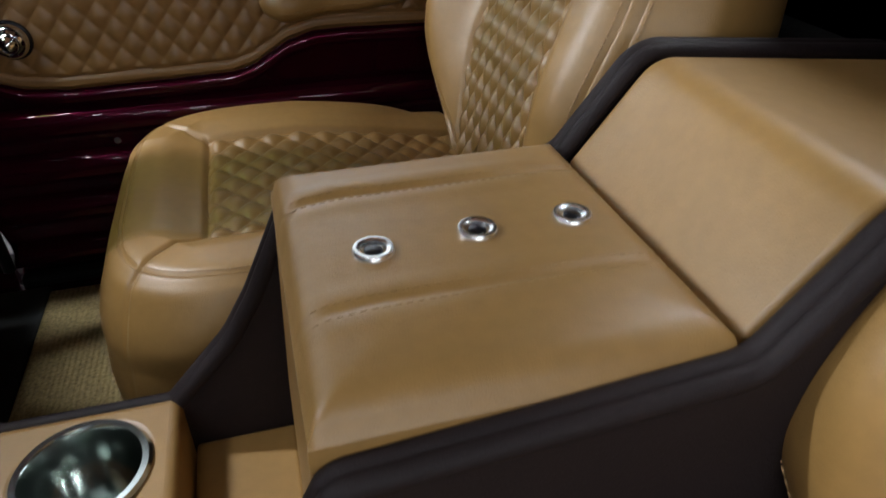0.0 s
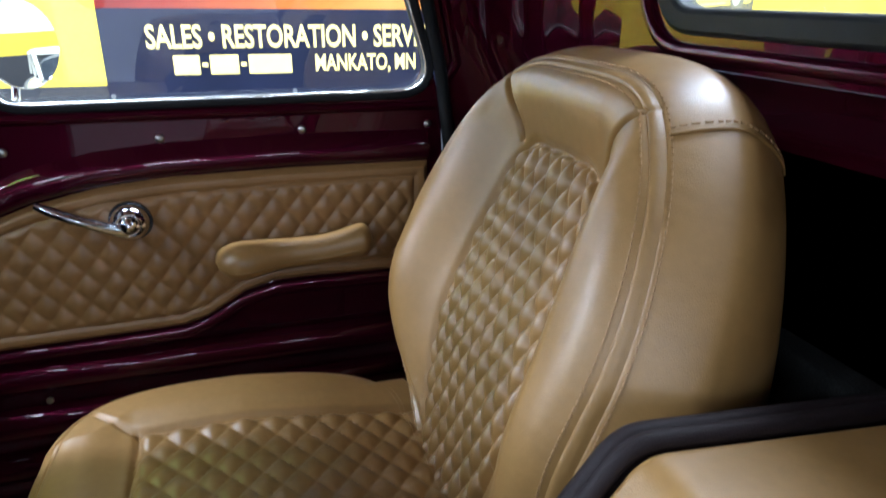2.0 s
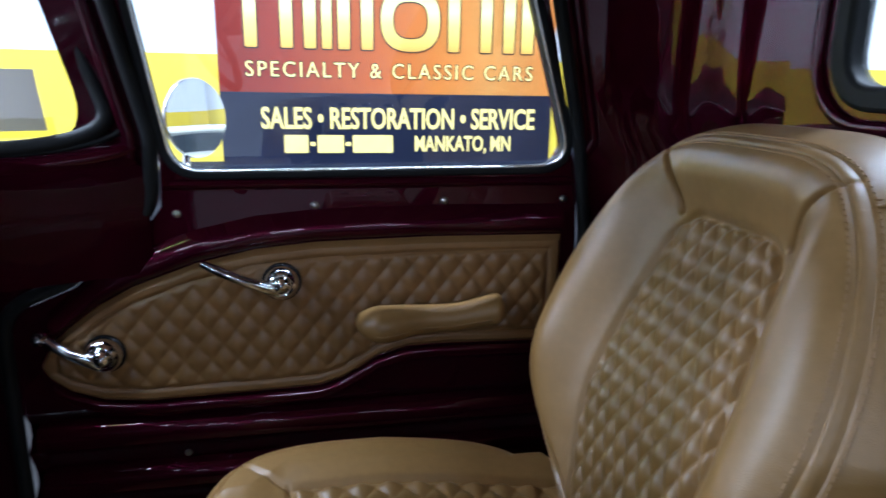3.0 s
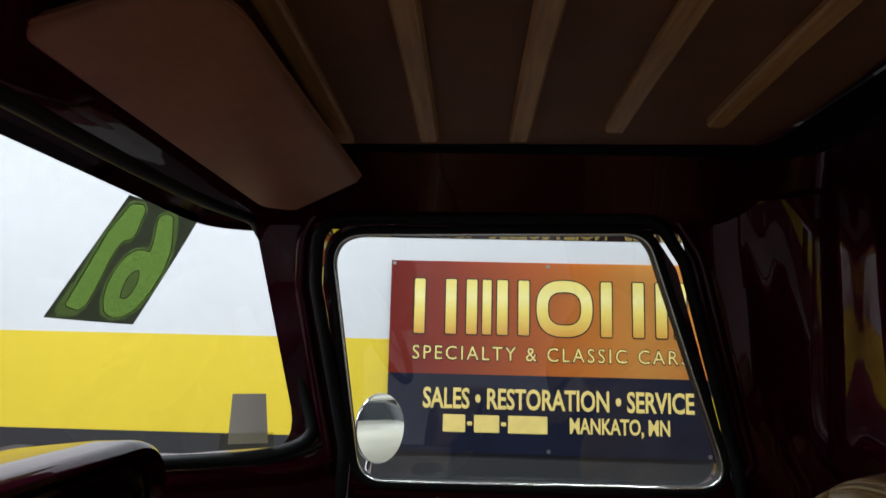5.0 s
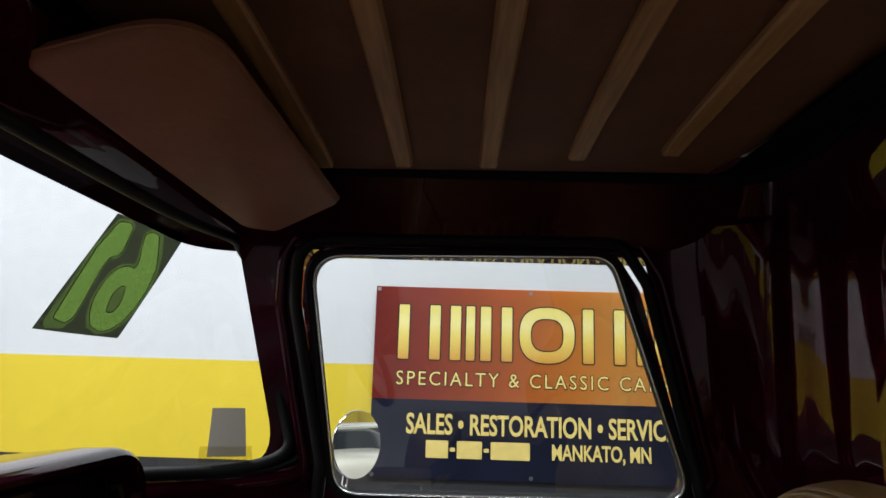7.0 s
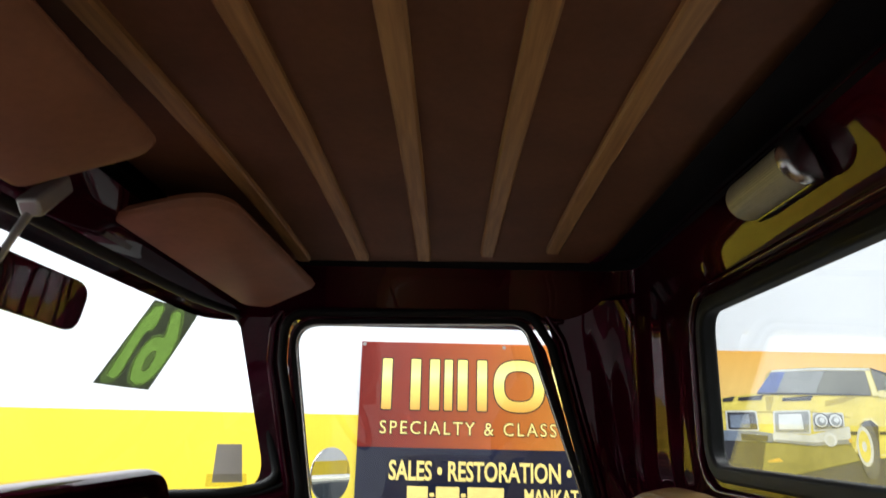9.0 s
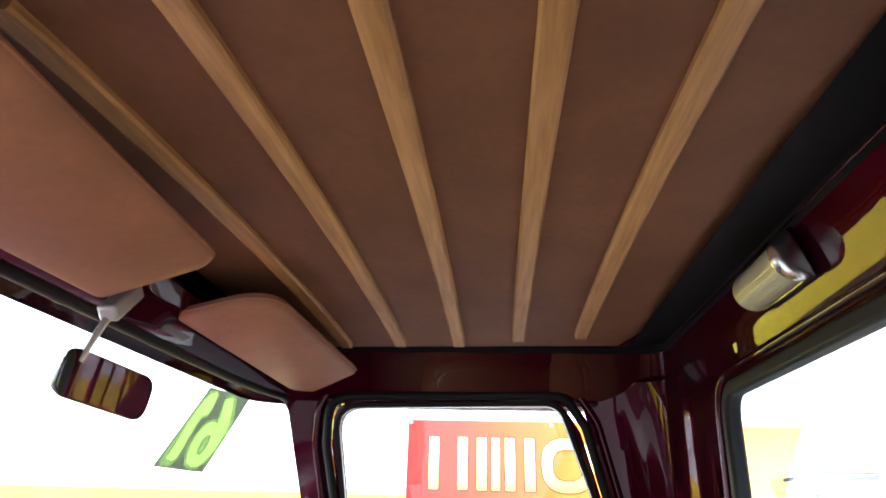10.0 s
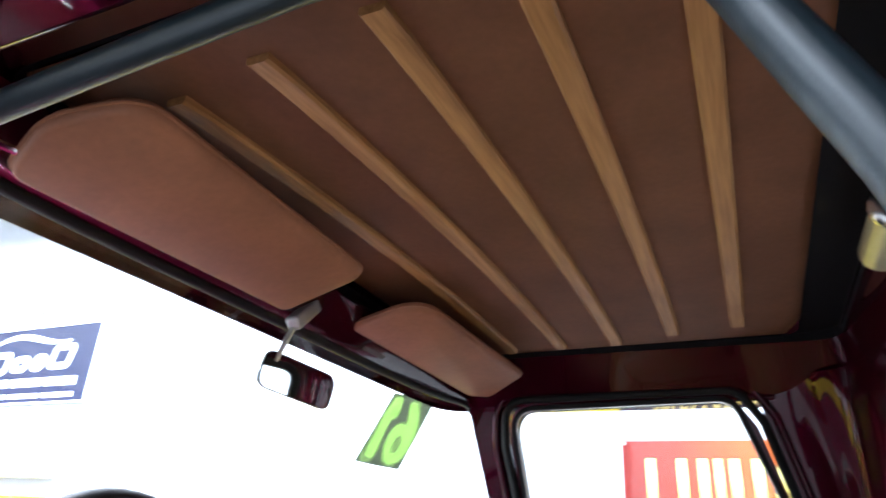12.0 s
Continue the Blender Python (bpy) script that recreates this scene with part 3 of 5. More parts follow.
inner = [(p[0] + (0.012 if p[0] < 0 else -0.012), p[1] - (0.012 if p[1] > 1.7 else 0)) for p in GAP]
upper = [p for p in inner if p[1] > 1.335]
upper = [(-0.386, 1.325)] + upper + [(0.284, 1.325)]
on_door("window_surround", plate(upper, [grow(WIN, 0.012)], 0.0, 0.07, lean), M_PAINT, bevel=0.008)
lower = [(-0.623, 0.63), (-0.623, 1.135), (-0.525, 1.175), (-0.437, 1.235), (-0.388, 1.30), (-0.386, 1.325), (0.284, 1.325), (0.298, 0.63)]
CUT = [(-0.623, 0.970), (-0.157, 0.977), (-0.118, 0.989), (-0.058, 1.025), (-0.009, 1.039), (0.298, 1.036)]
lower = [p for p in lower if p[1] > 1.0] + CUT[::-1]
on_door("inner_skin", plate(lower, [], 0.0, 0.06, lambda u, v, w: (u, 1.18 + w, v)), M_PAINT)
# rolled ledge under the window and the raised lip that frames the leather panel
on_door("window_ledge", tube([(x, 1.180, 1.335) for x in (-0.372, -0.1, 0.1, 0.28)], 0.010, 10, flat=0.8), M_PAINT)
on_door("window_seal", plate(grow(WIN, 0.014), [WIN], -0.004, 0.03, lean), M_RUBBER, "black rubber glass run", bevel=0.004)
on_door("window_bead", tube([lean(u, v, -0.001) for u, v in WIN], 0.0022, 8, True), M_RING, "thin bright bead round the glass")
dg = on_door("window_pane", plate(grow(WIN, 0.008), [], 0.012, 0.016, lean), M_GLASS, "clear glass side window", smooth=False)
dg.visible_shadow = False

TOP = [(-0.580, 1.056), (-0.562, 1.090), (-0.533, 1.115), (-0.490, 1.148), (-0.438, 1.176), (-0.345, 1.210), (-0.251, 1.231), (-0.157, 1.240), (0.034, 1.244), (0.26, 1.242)]
BOT = [(-0.580, 1.050), (-0.566, 1.026), (-0.541, 1.006), (-0.495, 0.989), (-0.429, 0.982), (-0.255, 0.986), (-0.157, 0.989), (-0.118, 1.001), (-0.058, 1.037), (-0.009, 1.051), (0.05, 1.053), (0.26, 1.048)]


def panel_surface(x, t):
    top, bot = curve_at(TOP, x), curve_at(BOT, x)
    z = bot + (top - bot) * t
    e = min(z - bot, top - z, 0.9 * (x + 0.585), 0.9 * (0.262 - x))
    edge = smoothstep(0.0, 0.010, e)
    inside = smoothstep(0.026, 0.036, e)
    groove = math.exp(-((e - 0.024) / 0.003) ** 2)
    h = 0.012 * edge + inside * 0.0058 * (diamonds(x, z, 0.041, 0.050) - 0.35) - 0.004 * groove
    return (x, 1.176 - h, z)


bm = bm_new()
NX, NT = 300, 84
rows = [[panel_surface(-0.580 + 0.840 * i / NX, k / NT) for i in range(NX + 1)] for k in range(NT + 1)]
add_loft(bm, rows, closed=False)
on_door("trim_panel", bm, M_TAN2, "tan leather panel with diamond quilting")
bm = bm_new()
add_loft(bm, [[(x, 1.181, z + 0.003), (x, 1.169, z + 0.005), (x, 1.162, z + 0.012), (x, 1.161, z + 0.021), (x, 1.164, z + 0.032), (x, 1.171, z + 0.043), (x, 1.181, z + 0.054)] for x, z in TOP[1:]], closed=False)
on_door("panel_lip", bm, M_PAINT)
bm = bm_new()
add_loft(bm, [[(x, 1.181, z - 0.003), (x, 1.171, z - 0.004), (x, 1.167, z - 0.009), (x, 1.167, z - 0.016), (x, 1.171, z - 0.024), (x, 1.181, z - 0.032)] for x, z in BOT[1:]], closed=False)
on_door("panel_lip", bm, M_PAINT)
# lower skin, pressed in under the panel, with four ribs along it
RIBS = (0.918, 0.832, 0.750, 0.657)
bm = bm_new()
prof = []
for z in RIBS:
    prof += [(1.204, z + 0.022), (1.204, z), (1.186, z - 0.021)]
prof.append((1.196, 0.615))
add_loft(bm, [[(x, 1.180, curve_at(CUT, x)), (x, 1.190, 0.962)] + [(x, y, z) for y, z in prof] for x in (-0.623 + 0.921 * k / 40 for k in range(41))], closed=False)
bmesh.ops.solidify(bm, geom=bm.faces[:], thickness=0.003)
on_door("lower_skin", bm, M_PAINT, smooth=False)
for z in RIBS:
    on_door("pressed_rib", tube([(-0.605 + 0.89 * k / 12, 1.2025, z) for k in range(13)], 0.030, 24), M_PAINT)
for x, z in ((-0.366, 1.289), (-0.157, 1.299), (0.054, 1.303), (0.262, 1.303), (-0.49, 1.188)):
    on_door("screw", turned([(0.0, 0), (0.007, 0.0), (0.0065, 0.002), (0.004, 0.0038), (0.0, 0.004)], pose(x, 1.180, z, 90, 0, 0), 14), M_STEEL)
on_door("screw", turned([(0.0, 0), (0.006, 0.0), (0.005, 0.003), (0.0, 0.0035)], pose(-0.378, 1.180, 0.880, 90, 0, 0), 14), M_STEEL)

# armrest: a padded bar, wide at its front and rising at the back
bm = bm_new()
rings = []
for k in range(53):
    t = k / 52
    x = -0.097 + 0.250 * t
    zc = 1.111 + 0.003 * smoothstep(0.15, 0.45, t) + 0.012 * smoothstep(0.60, 1.0, t)
    hz = (0.029 - 0.006 * smoothstep(0.15, 0.50, t) + 0.004 * smoothstep(0.7, 1.0, t)) * min(1, math.sqrt(max(0.0, 1 - (1 - min(1, t / 0.20)) ** 2)) + 0.02) * (1 if t < 0.92 else math.sqrt(max(0.04, 1 - ((t - 0.92) / 0.08) ** 2)))
    dy = (0.074 - 0.014 * smoothstep(0.15, 0.5, t)) * (0.45 + 0.55 * min(1, hz / 0.028))
    ring = []
    for q in range(24):
        a = 2 * math.pi * q / 24
        c, s = math.cos(a), math.sin(a)
        ring.append((x, 1.164 - dy / 2 + dy / 2 * math.copysign(abs(c) ** 0.85, c), zc + hz * math.copysign(abs(s) ** 0.9, s)))
    rings.append(ring)
add_loft(bm, rings)
arm = on_door("armrest", bm, M_TAN, "smooth tan leather armrest")
seam_pts = [Vector(min(r, key=lambda p: p[1] + 0.4 * (p[2] - 1.11))) for r in rings[6:48]]
on_door("armrest_seam", tube(seam_pts, 0.0013, 6), M_TAN)


def crank(name, x, z, ang, length, knob):
    """A chrome winder: stepped boss, bent arm and a knob or a plain tip."""
    bm = bm_new()
    m = pose(x, 1.157, z, 90, 0, 0)
    add_turned(bm, [(0.0, 0), (0.0275, 0.0), (0.0275, 0.006), (0.0262, 0.011), (0.023, 0.017), (0.018, 0.0215), (0.0165, 0.0205), (0.0155, 0.0205), (0.013, 0.025), (0.007, 0.030), (0.0, 0.0315)], m, 28)
    d = Vector((math.cos(radians(ang)), 0, math.sin(radians(ang))))
    s = Vector((-d.z, 0, d.x))
    pts = [Vector((x, 1.146, z)) + s * 0.013 + d * (length * t) + Vector((0, -0.018 * math.sin(t * 2.4), 0)) - s * 0.007 * t for t in (0.0, 0.15, 0.3, 0.5, 0.7, 0.85, 1.0)]
    add_tube(bm, pts, [0.0145, 0.014, 0.0125, 0.011, 0.0105, 0.0105, 0.0075], 12, flat=0.75)
    if knob:
        e = pts[-1]
        add_turned(bm, [(0.0, 0), (0.007, 0.001), (0.010, 0.008), (0.010, 0.018), (0.007, 0.026), (0.0, 0.028)], pose(e.x, e.y + 0.006, e.z, 90, 0, 0), 18)
    ob = on_door(name, bm, M_CHROME, "chrome %s on a black washer" % name.replace("_", " "))
    on_door("washer", turned([(0.0, 0), (0.0315, 0.0), (0.0305, 0.003), (0.0, 0.003)], pose(x, 1.160, z, 90, 0, 0), 28), M_BLACK)
    return ob


crank("window_crank", -0.212, 1.180, 158, 0.122, False)
crank("door_handle", -0.484, 1.074, 148, 0.088, True)

# ---- dashboard ----
dash = thing("dashboard", "dark maroon painted dashboard with hooded instrument binnacle", "dashboard", at=(-0.75, MID, 1.2))


def on_dash(name, bm, material, label="", **kw):
    bmesh.ops.translate(bm, vec=(0.75, -MID, -1.2), verts=bm.verts)
    return part(name, bm, material, dash, label, **kw)


def add_sweep(bm, prof, y0, y1, n=2):
    add_loft(bm, [[(x, y0 + (y1 - y0) * k / n, z) for x, z in prof] for k in range(n + 1)])


bm = bm_new()
add_sweep(bm, rounded([(-0.99, 1.345), (-0.67, 1.345), (-0.63, 1.32), (-0.63, 1.15), (-0.72, 1.07), (-0.99, 1.07)], [0, 0.04, 0.03, 0.04, 0.03, 0], 6), mirror_y(1.155), 1.155)
on_dash("body", bm, M_PAINT)
# the binnacle: a rounded hood with a black recessed face
HOOD = rounded([(mirror_y(1.02), 1.16), (0.935, 1.16), (0.935, 1.462), (mirror_y(1.02), 1.462)], [0.03, 0.05, 0.105, 0.075], 10)
bm = bm_new()
add_loft(bm, [[(x, y, z) for y, z in grow(HOOD, d)] for x, d in ((-0.86, -0.040), (-0.76, -0.014), (-0.66, -0.002), (-0.612, 0.0), (-0.600, -0.003), (-0.594, -0.009), (-0.596, -0.016), (-0.606, -0.021), (-0.628, -0.024))])
on_dash("hood", bm, M_PAINT)
FACE = rounded([(0.478, 1.185), (0.905, 1.185), (0.905, 1.436), (0.478, 1.436)], [0.03, 0.04, 0.085, 0.085], 10)
bm = bm_new()
add_loft(bm, [[(x, y, z) for y, z in grow(FACE, d)] for x, d in ((-0.628, 0.004), (-0.618, 0.002), (-0.612, -0.004), (-0.614, -0.010), (-0.622, -0.014))])
on_dash("face", bm, M_GLOSSBLACK, "gloss black glovebox face")
on_dash("badge", turned([(0.0, 0), (0.009, 0.0), (0.008, 0.003), (0.004, 0.004), (0.0, 0.004)], pose(-0.612, 0.660, 1.396, 0, 90, 0) @ Matrix.Diagonal((1.3, 0.8, 1, 1)), 18), M_CHROME, "small chrome badge")
bm = bm_new()
add_box(bm, (-0.004, -0.040, -0.015), (0.004, 0.040, 0.015), pose(-0.663, 1.184, 1.075, 0, 0, 90) @ pose(0, 0, 0, -38, 0, 0))
on_dash("vent_frame", bm, M_STEEL, "small steel vent frame", bevel=0.003)
bm = bm_new()
add_box(bm, (-0.0065, -0.035, -0.010), (-0.0042, 0.035, 0.010), pose(-0.663, 1.184, 1.075, 0, 0, 90) @ pose(0, 0, 0, -38, 0, 0))
on_dash("vent_opening", bm, M_BLACK)

# steering wheel, seen at its top
wheel = thing("steering_wheel", "slim dark-rimmed steering wheel on its column", "steering wheel", at=(-0.471, 0.012, 1.312))
WM = pose(0, 0, 0, 0, 62, 0)
bm = bm_new()
add_tube(bm, [WM @ Vector((0.19 * math.cos(a), 0.19 * math.sin(a), 0)) for a in (2 * math.pi * k / 48 for k in range(48))], 0.013, 12, True)
part("rim", bm, M_SUEDE, wheel, "dark brown grained rim")
bm = bm_new()
add_turned(bm, [(0.0, 0.01), (0.035, 0.01), (0.045, -0.01), (0.03, -0.04), (0.022, -0.06), (0.022, -0.22), (0.0, -0.22)], WM, 24)
part("hub", bm, M_BLACK, wheel)
for a in (90, 210, 330):
    part("spoke", tube([WM @ Vector((r * math.cos(radians(a)), r * math.sin(radians(a)), -0.012 * (1 - r / 0.19))) for r in (0.03, 0.1, 0.185)], 0.009, 8, flat=0.4), M_CHROME, wheel)


# ---- seats ----
def squircle(u, v, p=3.2):
    """Maps the square to a rounded square."""
    m = max(abs(u), abs(v))
    if m < 1e-6:
        return 0.0, 0.0
    n = (abs(u) ** p + abs(v) ** p) ** (1 / p)
    return u * m / n * 1.0, v * m / n * 1.0


def make_seat(cy, label):
    st = thing("bucket_seat", label, "seat", "front seats", at=(0.0, cy, 0.612))

    def put(name, bm, material, lab="", **kw):
        bmesh.ops.translate(bm, vec=(0, 0, -0.612), verts=bm.verts)
        return part(name, bm, material, st, lab, **kw)

    # cushion
    cx, hx, hy = -0.074, 0.246, 0.246

    def cushion(u, v):
        su, sv = squircle(u, v, 4.2)
        x, y = cx + hx * su, hy * sv
        m = max(-u, 0.8 * u, abs(v))
        ny = y / hy
        nx = (x - cx) / hx
        z = 0.985 + 0.012 * math.cos(nx * 1.6) - 0.025 * nx * (1 if nx > 0 else 0.25)
        bol = smoothstep(0.42, 0.70, abs(ny)) + smoothstep(-0.52, -0.74, nx) * 0.75
        z += 0.018 * min(1.0, bol)
        z -= 0.056 * (max(0.0, m - 0.80) / 0.20) ** 2.6
        z -= 0.0022 * math.exp(-((m - 0.872) / 0.007) ** 2)
        z += 0.0030 * math.exp(-((m - 0.935) / 0.020) ** 2)
        e = min(0.128 - abs(y), x + 0.197)
        inside = smoothstep(0.0, 0.006, e)
        z += inside * 0.0064 * (domes(x, y, 0.037, 0.047) - 0.5)
        z -= 0.007 * math.exp(-(e / 0.0045) ** 2)
        # seams that run from the front corners of the quilting out to the edge
        r = -(x + 0.197)
        d = abs(abs(y) - 0.128 - r * (0.45 + 6.0 * r)) if r > 0 else 9
        z -= 0.005 * math.exp(-(d / 0.004) ** 2)
        return x, y, z

    N = 190
    bm = bm_new()
    rows = [[cushion(-1 + 2 * i / N, -1 + 2 * k / N) for i in range(N + 1)] for k in range(N + 1)]
    vv = add_loft(bm, rows, closed=False)
    rim = vv[0][:-1] + [r[-1] for r in vv[:-1]] + vv[-1][:0:-1] + [r[0] for r in vv[:0:-1]]
    last = rim
    for dz, sc in ((-0.014, 1.016), (-0.03, 1.028), (-0.042, 1.024), (-0.05, 1.030), (-0.08, 1.045), (-0.115, 1.045), (-0.15, 1.02), (-0.18, 0.97), (-0.20, 0.90)):
        cur = [bm.verts.new((cx + (v.co.x - cx) * sc, v.co.y * sc, v.co.z + dz)) for v in rim]
        for i in range(len(rim)):
            j = (i + 1) % len(rim)
            bm.faces.new((last[i], last[j], cur[j], cur[i]))
        last = cur
    bm.faces.new(last)
    put("cushion", bm, M_TAN, "tan leather cushion with quilted centre")

    bm = bm_new()
    for m in (0.862, 0.884):
        for q in range(4):
            for k in range(84):
                a, b = -m + 2 * m * k / 84, -m + 2 * m * (k + 0.62) / 84
                ends = [((t, -m), (m, t), (t, m), (-m, t))[q] for t in (a, b)]
                add_tube(bm, [Vector(cushion(*p)) + Vector((0, 0, 0.0001)) for p in ends], 0.0006, 5)
    tagged(put("stitching", bm, M_TAN), kind="stuff")

    # backrest: a front sheet inside a rounded outline up a reclined line, rolled back at its rim
    base, rec = Vector((0.108, 0, 0.940)), Vector((0.40, 0, 0.917)).normalized()
    out = Vector((rec.z, 0, -rec.x))
    H, SEAM = 0.574, 0.880

    def half_width(s):
        return 0.050 + 0.236 * smoothstep(-0.05, 0.29, s) - 0.062 * smoothstep(0.48, 1.0, s)

    def quilt_half(s):
        return 0.078 + 0.046 * smoothstep(-0.05, 0.36, s) - 0.029 * smoothstep(0.38, 0.80, s)

    def front(s, v):
        """Depth of the front face (towards the sitter) at height s and across v in metres."""
        q = quilt_half(s)
        v += 0.010 * (1 - smoothstep(0.0, 0.5, s))
        a = abs(v)
        d = (0.010 + 0.046 * smoothstep(0.02, 0.42, s) - 0.004 * smoothstep(0.35, 0.85, s)) * smoothstep(q - 0.006, q + 0.080, a)
        d -= 0.022 * (1 - smoothstep(0.05, 0.36, s))
        d += 0.042 * smoothstep(0.752, 0.90, s) * (1 - smoothstep(q - 0.01, q + 0.07, a))
        ea, es = q - a, (0.775 - s) * H
        e = 0.045 - math.hypot(0.045 - ea, 0.045 - es) if ea < 0.045 and es < 0.045 else min(ea, es)
        inside = smoothstep(0.0, 0.005, e)
        d += inside * 0.0090 * (domes(v, s * H, 0.0275, 0.056) - 0.45)
        d -= 0.007 * math.exp(-(e / 0.0055) ** 2)
        if s > 0.75:  # seam from the quilting's top corners up to the shoulders
            r = (s - 0.765) * H
            dd = (a - q) - r * (0.35 + 6.0 * max(0.0, r))
            d -= 0.012 * math.exp(-(dd / 0.0042) ** 2) * smoothstep(-0.004, 0.006, r)
        return d

    def face(u, v):
        """A point of the front sheet from the unit square."""
        su, sv = squircle(u, v, 3.9)
        s = -0.12 + 0.5575 * (su + 1)
        y = half_width(s) * sv
        m = max(abs(u), abs(v))
        t = max(0.0, m - 0.68) / 0.32
        k = smoothstep(0.78, 0.93, m)
        d = front(s, y) * (1 - k) + (0.006 + 0.042 * smoothstep(0.0, 0.40, s)) * k - 0.074 * t ** 2.5
        for k in (-0.016, 0.016):
            d -= 0.0019 * math.exp(-((m - SEAM - k) / 0.0042) ** 2)
        d += 0.0014 * math.exp(-((m - SEAM) / 0.012) ** 2)
        # fine gathers that pull in towards the seam
        d += 0.00015 * math.sin(260 * (s if abs(v) > abs(u) else y)) * math.exp(-((m - SEAM) / 0.06) ** 2)
        return base + rec * (H * s) - out * d + Vector((0, y + 0.014 * s, 0))

    half = [0.0055 * k for k in range(1, 152)] + [0.836 + 0.0036 * k for k in range(40)] + [0.985, 1.0]
    axis = [-h for h in reversed(half)] + [0.0] + half
    bm = bm_new()
    vv = add_loft(bm, [[face(u, v) for v in axis] for u in axis], closed=False)
    rim = vv[0][:-1] + [r[-1] for r in vv[:-1]] + vv[-1][:0:-1] + [r[0] for r in vv[:0:-1]]
    last = rim
    mid = base + rec * (H * 0.42)

    def rear(co, f, g):
        """The rim's point carried back by the share f of the depth and drawn in by g."""
        r = co - base
        s = r.dot(rec) / H
        back = 0.185 - 0.050 * smoothstep(0.2, 1.0, s)
        o = r.dot(out)
        rel = co - mid
        return mid + rec * (rel.dot(rec) * (0.45 + 0.55 * g)) + Vector((0, rel.y * g, 0)) + out * (o + (back - o) * f)

    for f, g in ((0.05, 1.010), (0.12, 1.016), (0.25, 1.016), (0.40, 1.004), (0.55, 0.982), (0.70, 0.950), (0.82, 0.912), (0.91, 0.868), (0.97, 0.81), (1.0, 0.73), (1.01, 0.45)):
        cur = [bm.verts.new(rear(v.co, f, g)) for v in rim]
        for i in range(len(rim)):
            j = (i + 1) % len(rim)
            bm.faces.new((last[i], last[j], cur[j], cur[i]))
        last = cur
    bm.faces.new(last)
    put("backrest", bm, M_TAN, "tan leather backrest with quilted centre and bolsters")

    # two rows of stitching along the seam that runs up one side, over the top and down the other
    def seam_line(m, step, lift):
        way = [(-0.7 + (0.7 + m) * k / 300, -m) for k in range(300)] + [(m, -m + 2 * m * k / 300) for k in range(300)] + [(m - (0.7 + m) * k / 300, m) for k in range(301)]
        pts = []
        for u, v in way:
            f = m + 0.004
            p, o = face(u, v), face(u * f / m, v * f / m)
            n = (o - p).cross(face(u * 0.999 + (0.004 if abs(v) >= m else 0), v * 0.999 + (0.004 if abs(v) < m else 0)) - p).normalized()
            pts.append(p + (n if n.dot(out) < 0 else -n) * lift)
        res, run = [pts[0]], 0.0
        for a, b in zip(pts, pts[1:]):
            run += (b - a).length
            if run >= step:
                res.append(b)
                run = 0.0
        return res

    bm = bm_new()
    for m in (SEAM - 0.029, SEAM + 0.029):
        ln = seam_line(m, 0.0062, 0.0004)
        for a, b in zip(ln, ln[1:]):
            add_tube(bm, [a.lerp(b, 0.08), a.lerp(b, 0.72)], 0.0010, 5)
    tagged(put("stitching", bm, M_THREAD, "twin rows of tan stitching"), kind="stuff")
    # seam across the side and back, below the rounded top, with its stitching
    bm = bm_new()
    for sgn in (-1, 1):
        lift = (rec * 0.6 + Vector((0, 0.8 * sgn, 0))) * 0.0012
        ln = [face(k, sgn * k) + lift - out * 0.0008 for k in (0.905, 0.92, 0.94, 0.96, 0.98)]
        ln += [rear(face(1, sgn), f, g) + lift for f, g in ((0.0, 1.0), (0.05, 1.010), (0.12, 1.016), (0.25, 1.016), (0.40, 1.004), (0.55, 0.982), (0.70, 0.950), (0.82, 0.912))]
        put("top_seam", tube(ln, 0.0016, 6), M_TAN)
        up = rec * 0.0055 - Vector((0, 0.0040 * sgn, 0))
        for a, b in zip(ln, ln[1:]):
            n = max(1, int((b - a).length / 0.0065))
            for k in range(n):
                add_tube(bm, [a.lerp(b, (k + 0.1) / n) + up, a.lerp(b, (k + 0.7) / n) + up], 0.0010, 5)
    tagged(put("stitching", bm, M_THREAD), kind="stuff")
    # seat base
    put("base", box((-0.20, -0.19, 0.612), (0.16, 0.19, 0.87)), M_SUEDE, "dark brown seat base", bevel=0.02)
    return st


seat = make_seat(0.735, "tan leather bucket seat with diamond quilting beside the closed door")
tagged(copy_thing(seat, pose(0.0, -0.078, 0.612)), "tan leather bucket seat with diamond quilting behind the steering wheel", "seat", "front seats")

# ---- centre console ----
con = thing("centre_console", "tan leather and dark brown vinyl centre console between the seats", "console", at=(0.0, 0.297, 0.612))


def on_con(name, bm, material, label="", **kw):
    bmesh.ops.translate(bm, vec=(0, -0.297, -0.612), verts=bm.verts)
    return part(name, bm, material, con, label, **kw)


def lid_surface(x, y):
    """Top of the lid: a soft pad with two sunk seams along it and rolled edges."""
    e = min(x + 0.121, 0.110 - x, y - 0.170, 0.420 - y)
    r = 1 - min(1.0, max(0.0, e) / 0.021)
    z = 1.1705 - 0.019 * (1 - math.sqrt(max(0.0, 1 - r * r))) - 0.004 * (1 - smoothstep(0.0, 0.05, e))
    for ys, k in ((0.240, 0.55), (0.360, 1.0)):
        k *= smoothstep(-0.002, 0.02, e) * (1 - 0.6 * smoothstep(0.0, 0.09, x))
        z -= k * 0.0026 * math.exp(-((y - ys) / 0.0035) ** 2)
        z += k * 0.0012 * math.exp(-((y - ys - 0.013) / 0.008) ** 2) + k * 0.0012 * math.exp(-((y - ys + 0.013) / 0.008) ** 2)
    return z


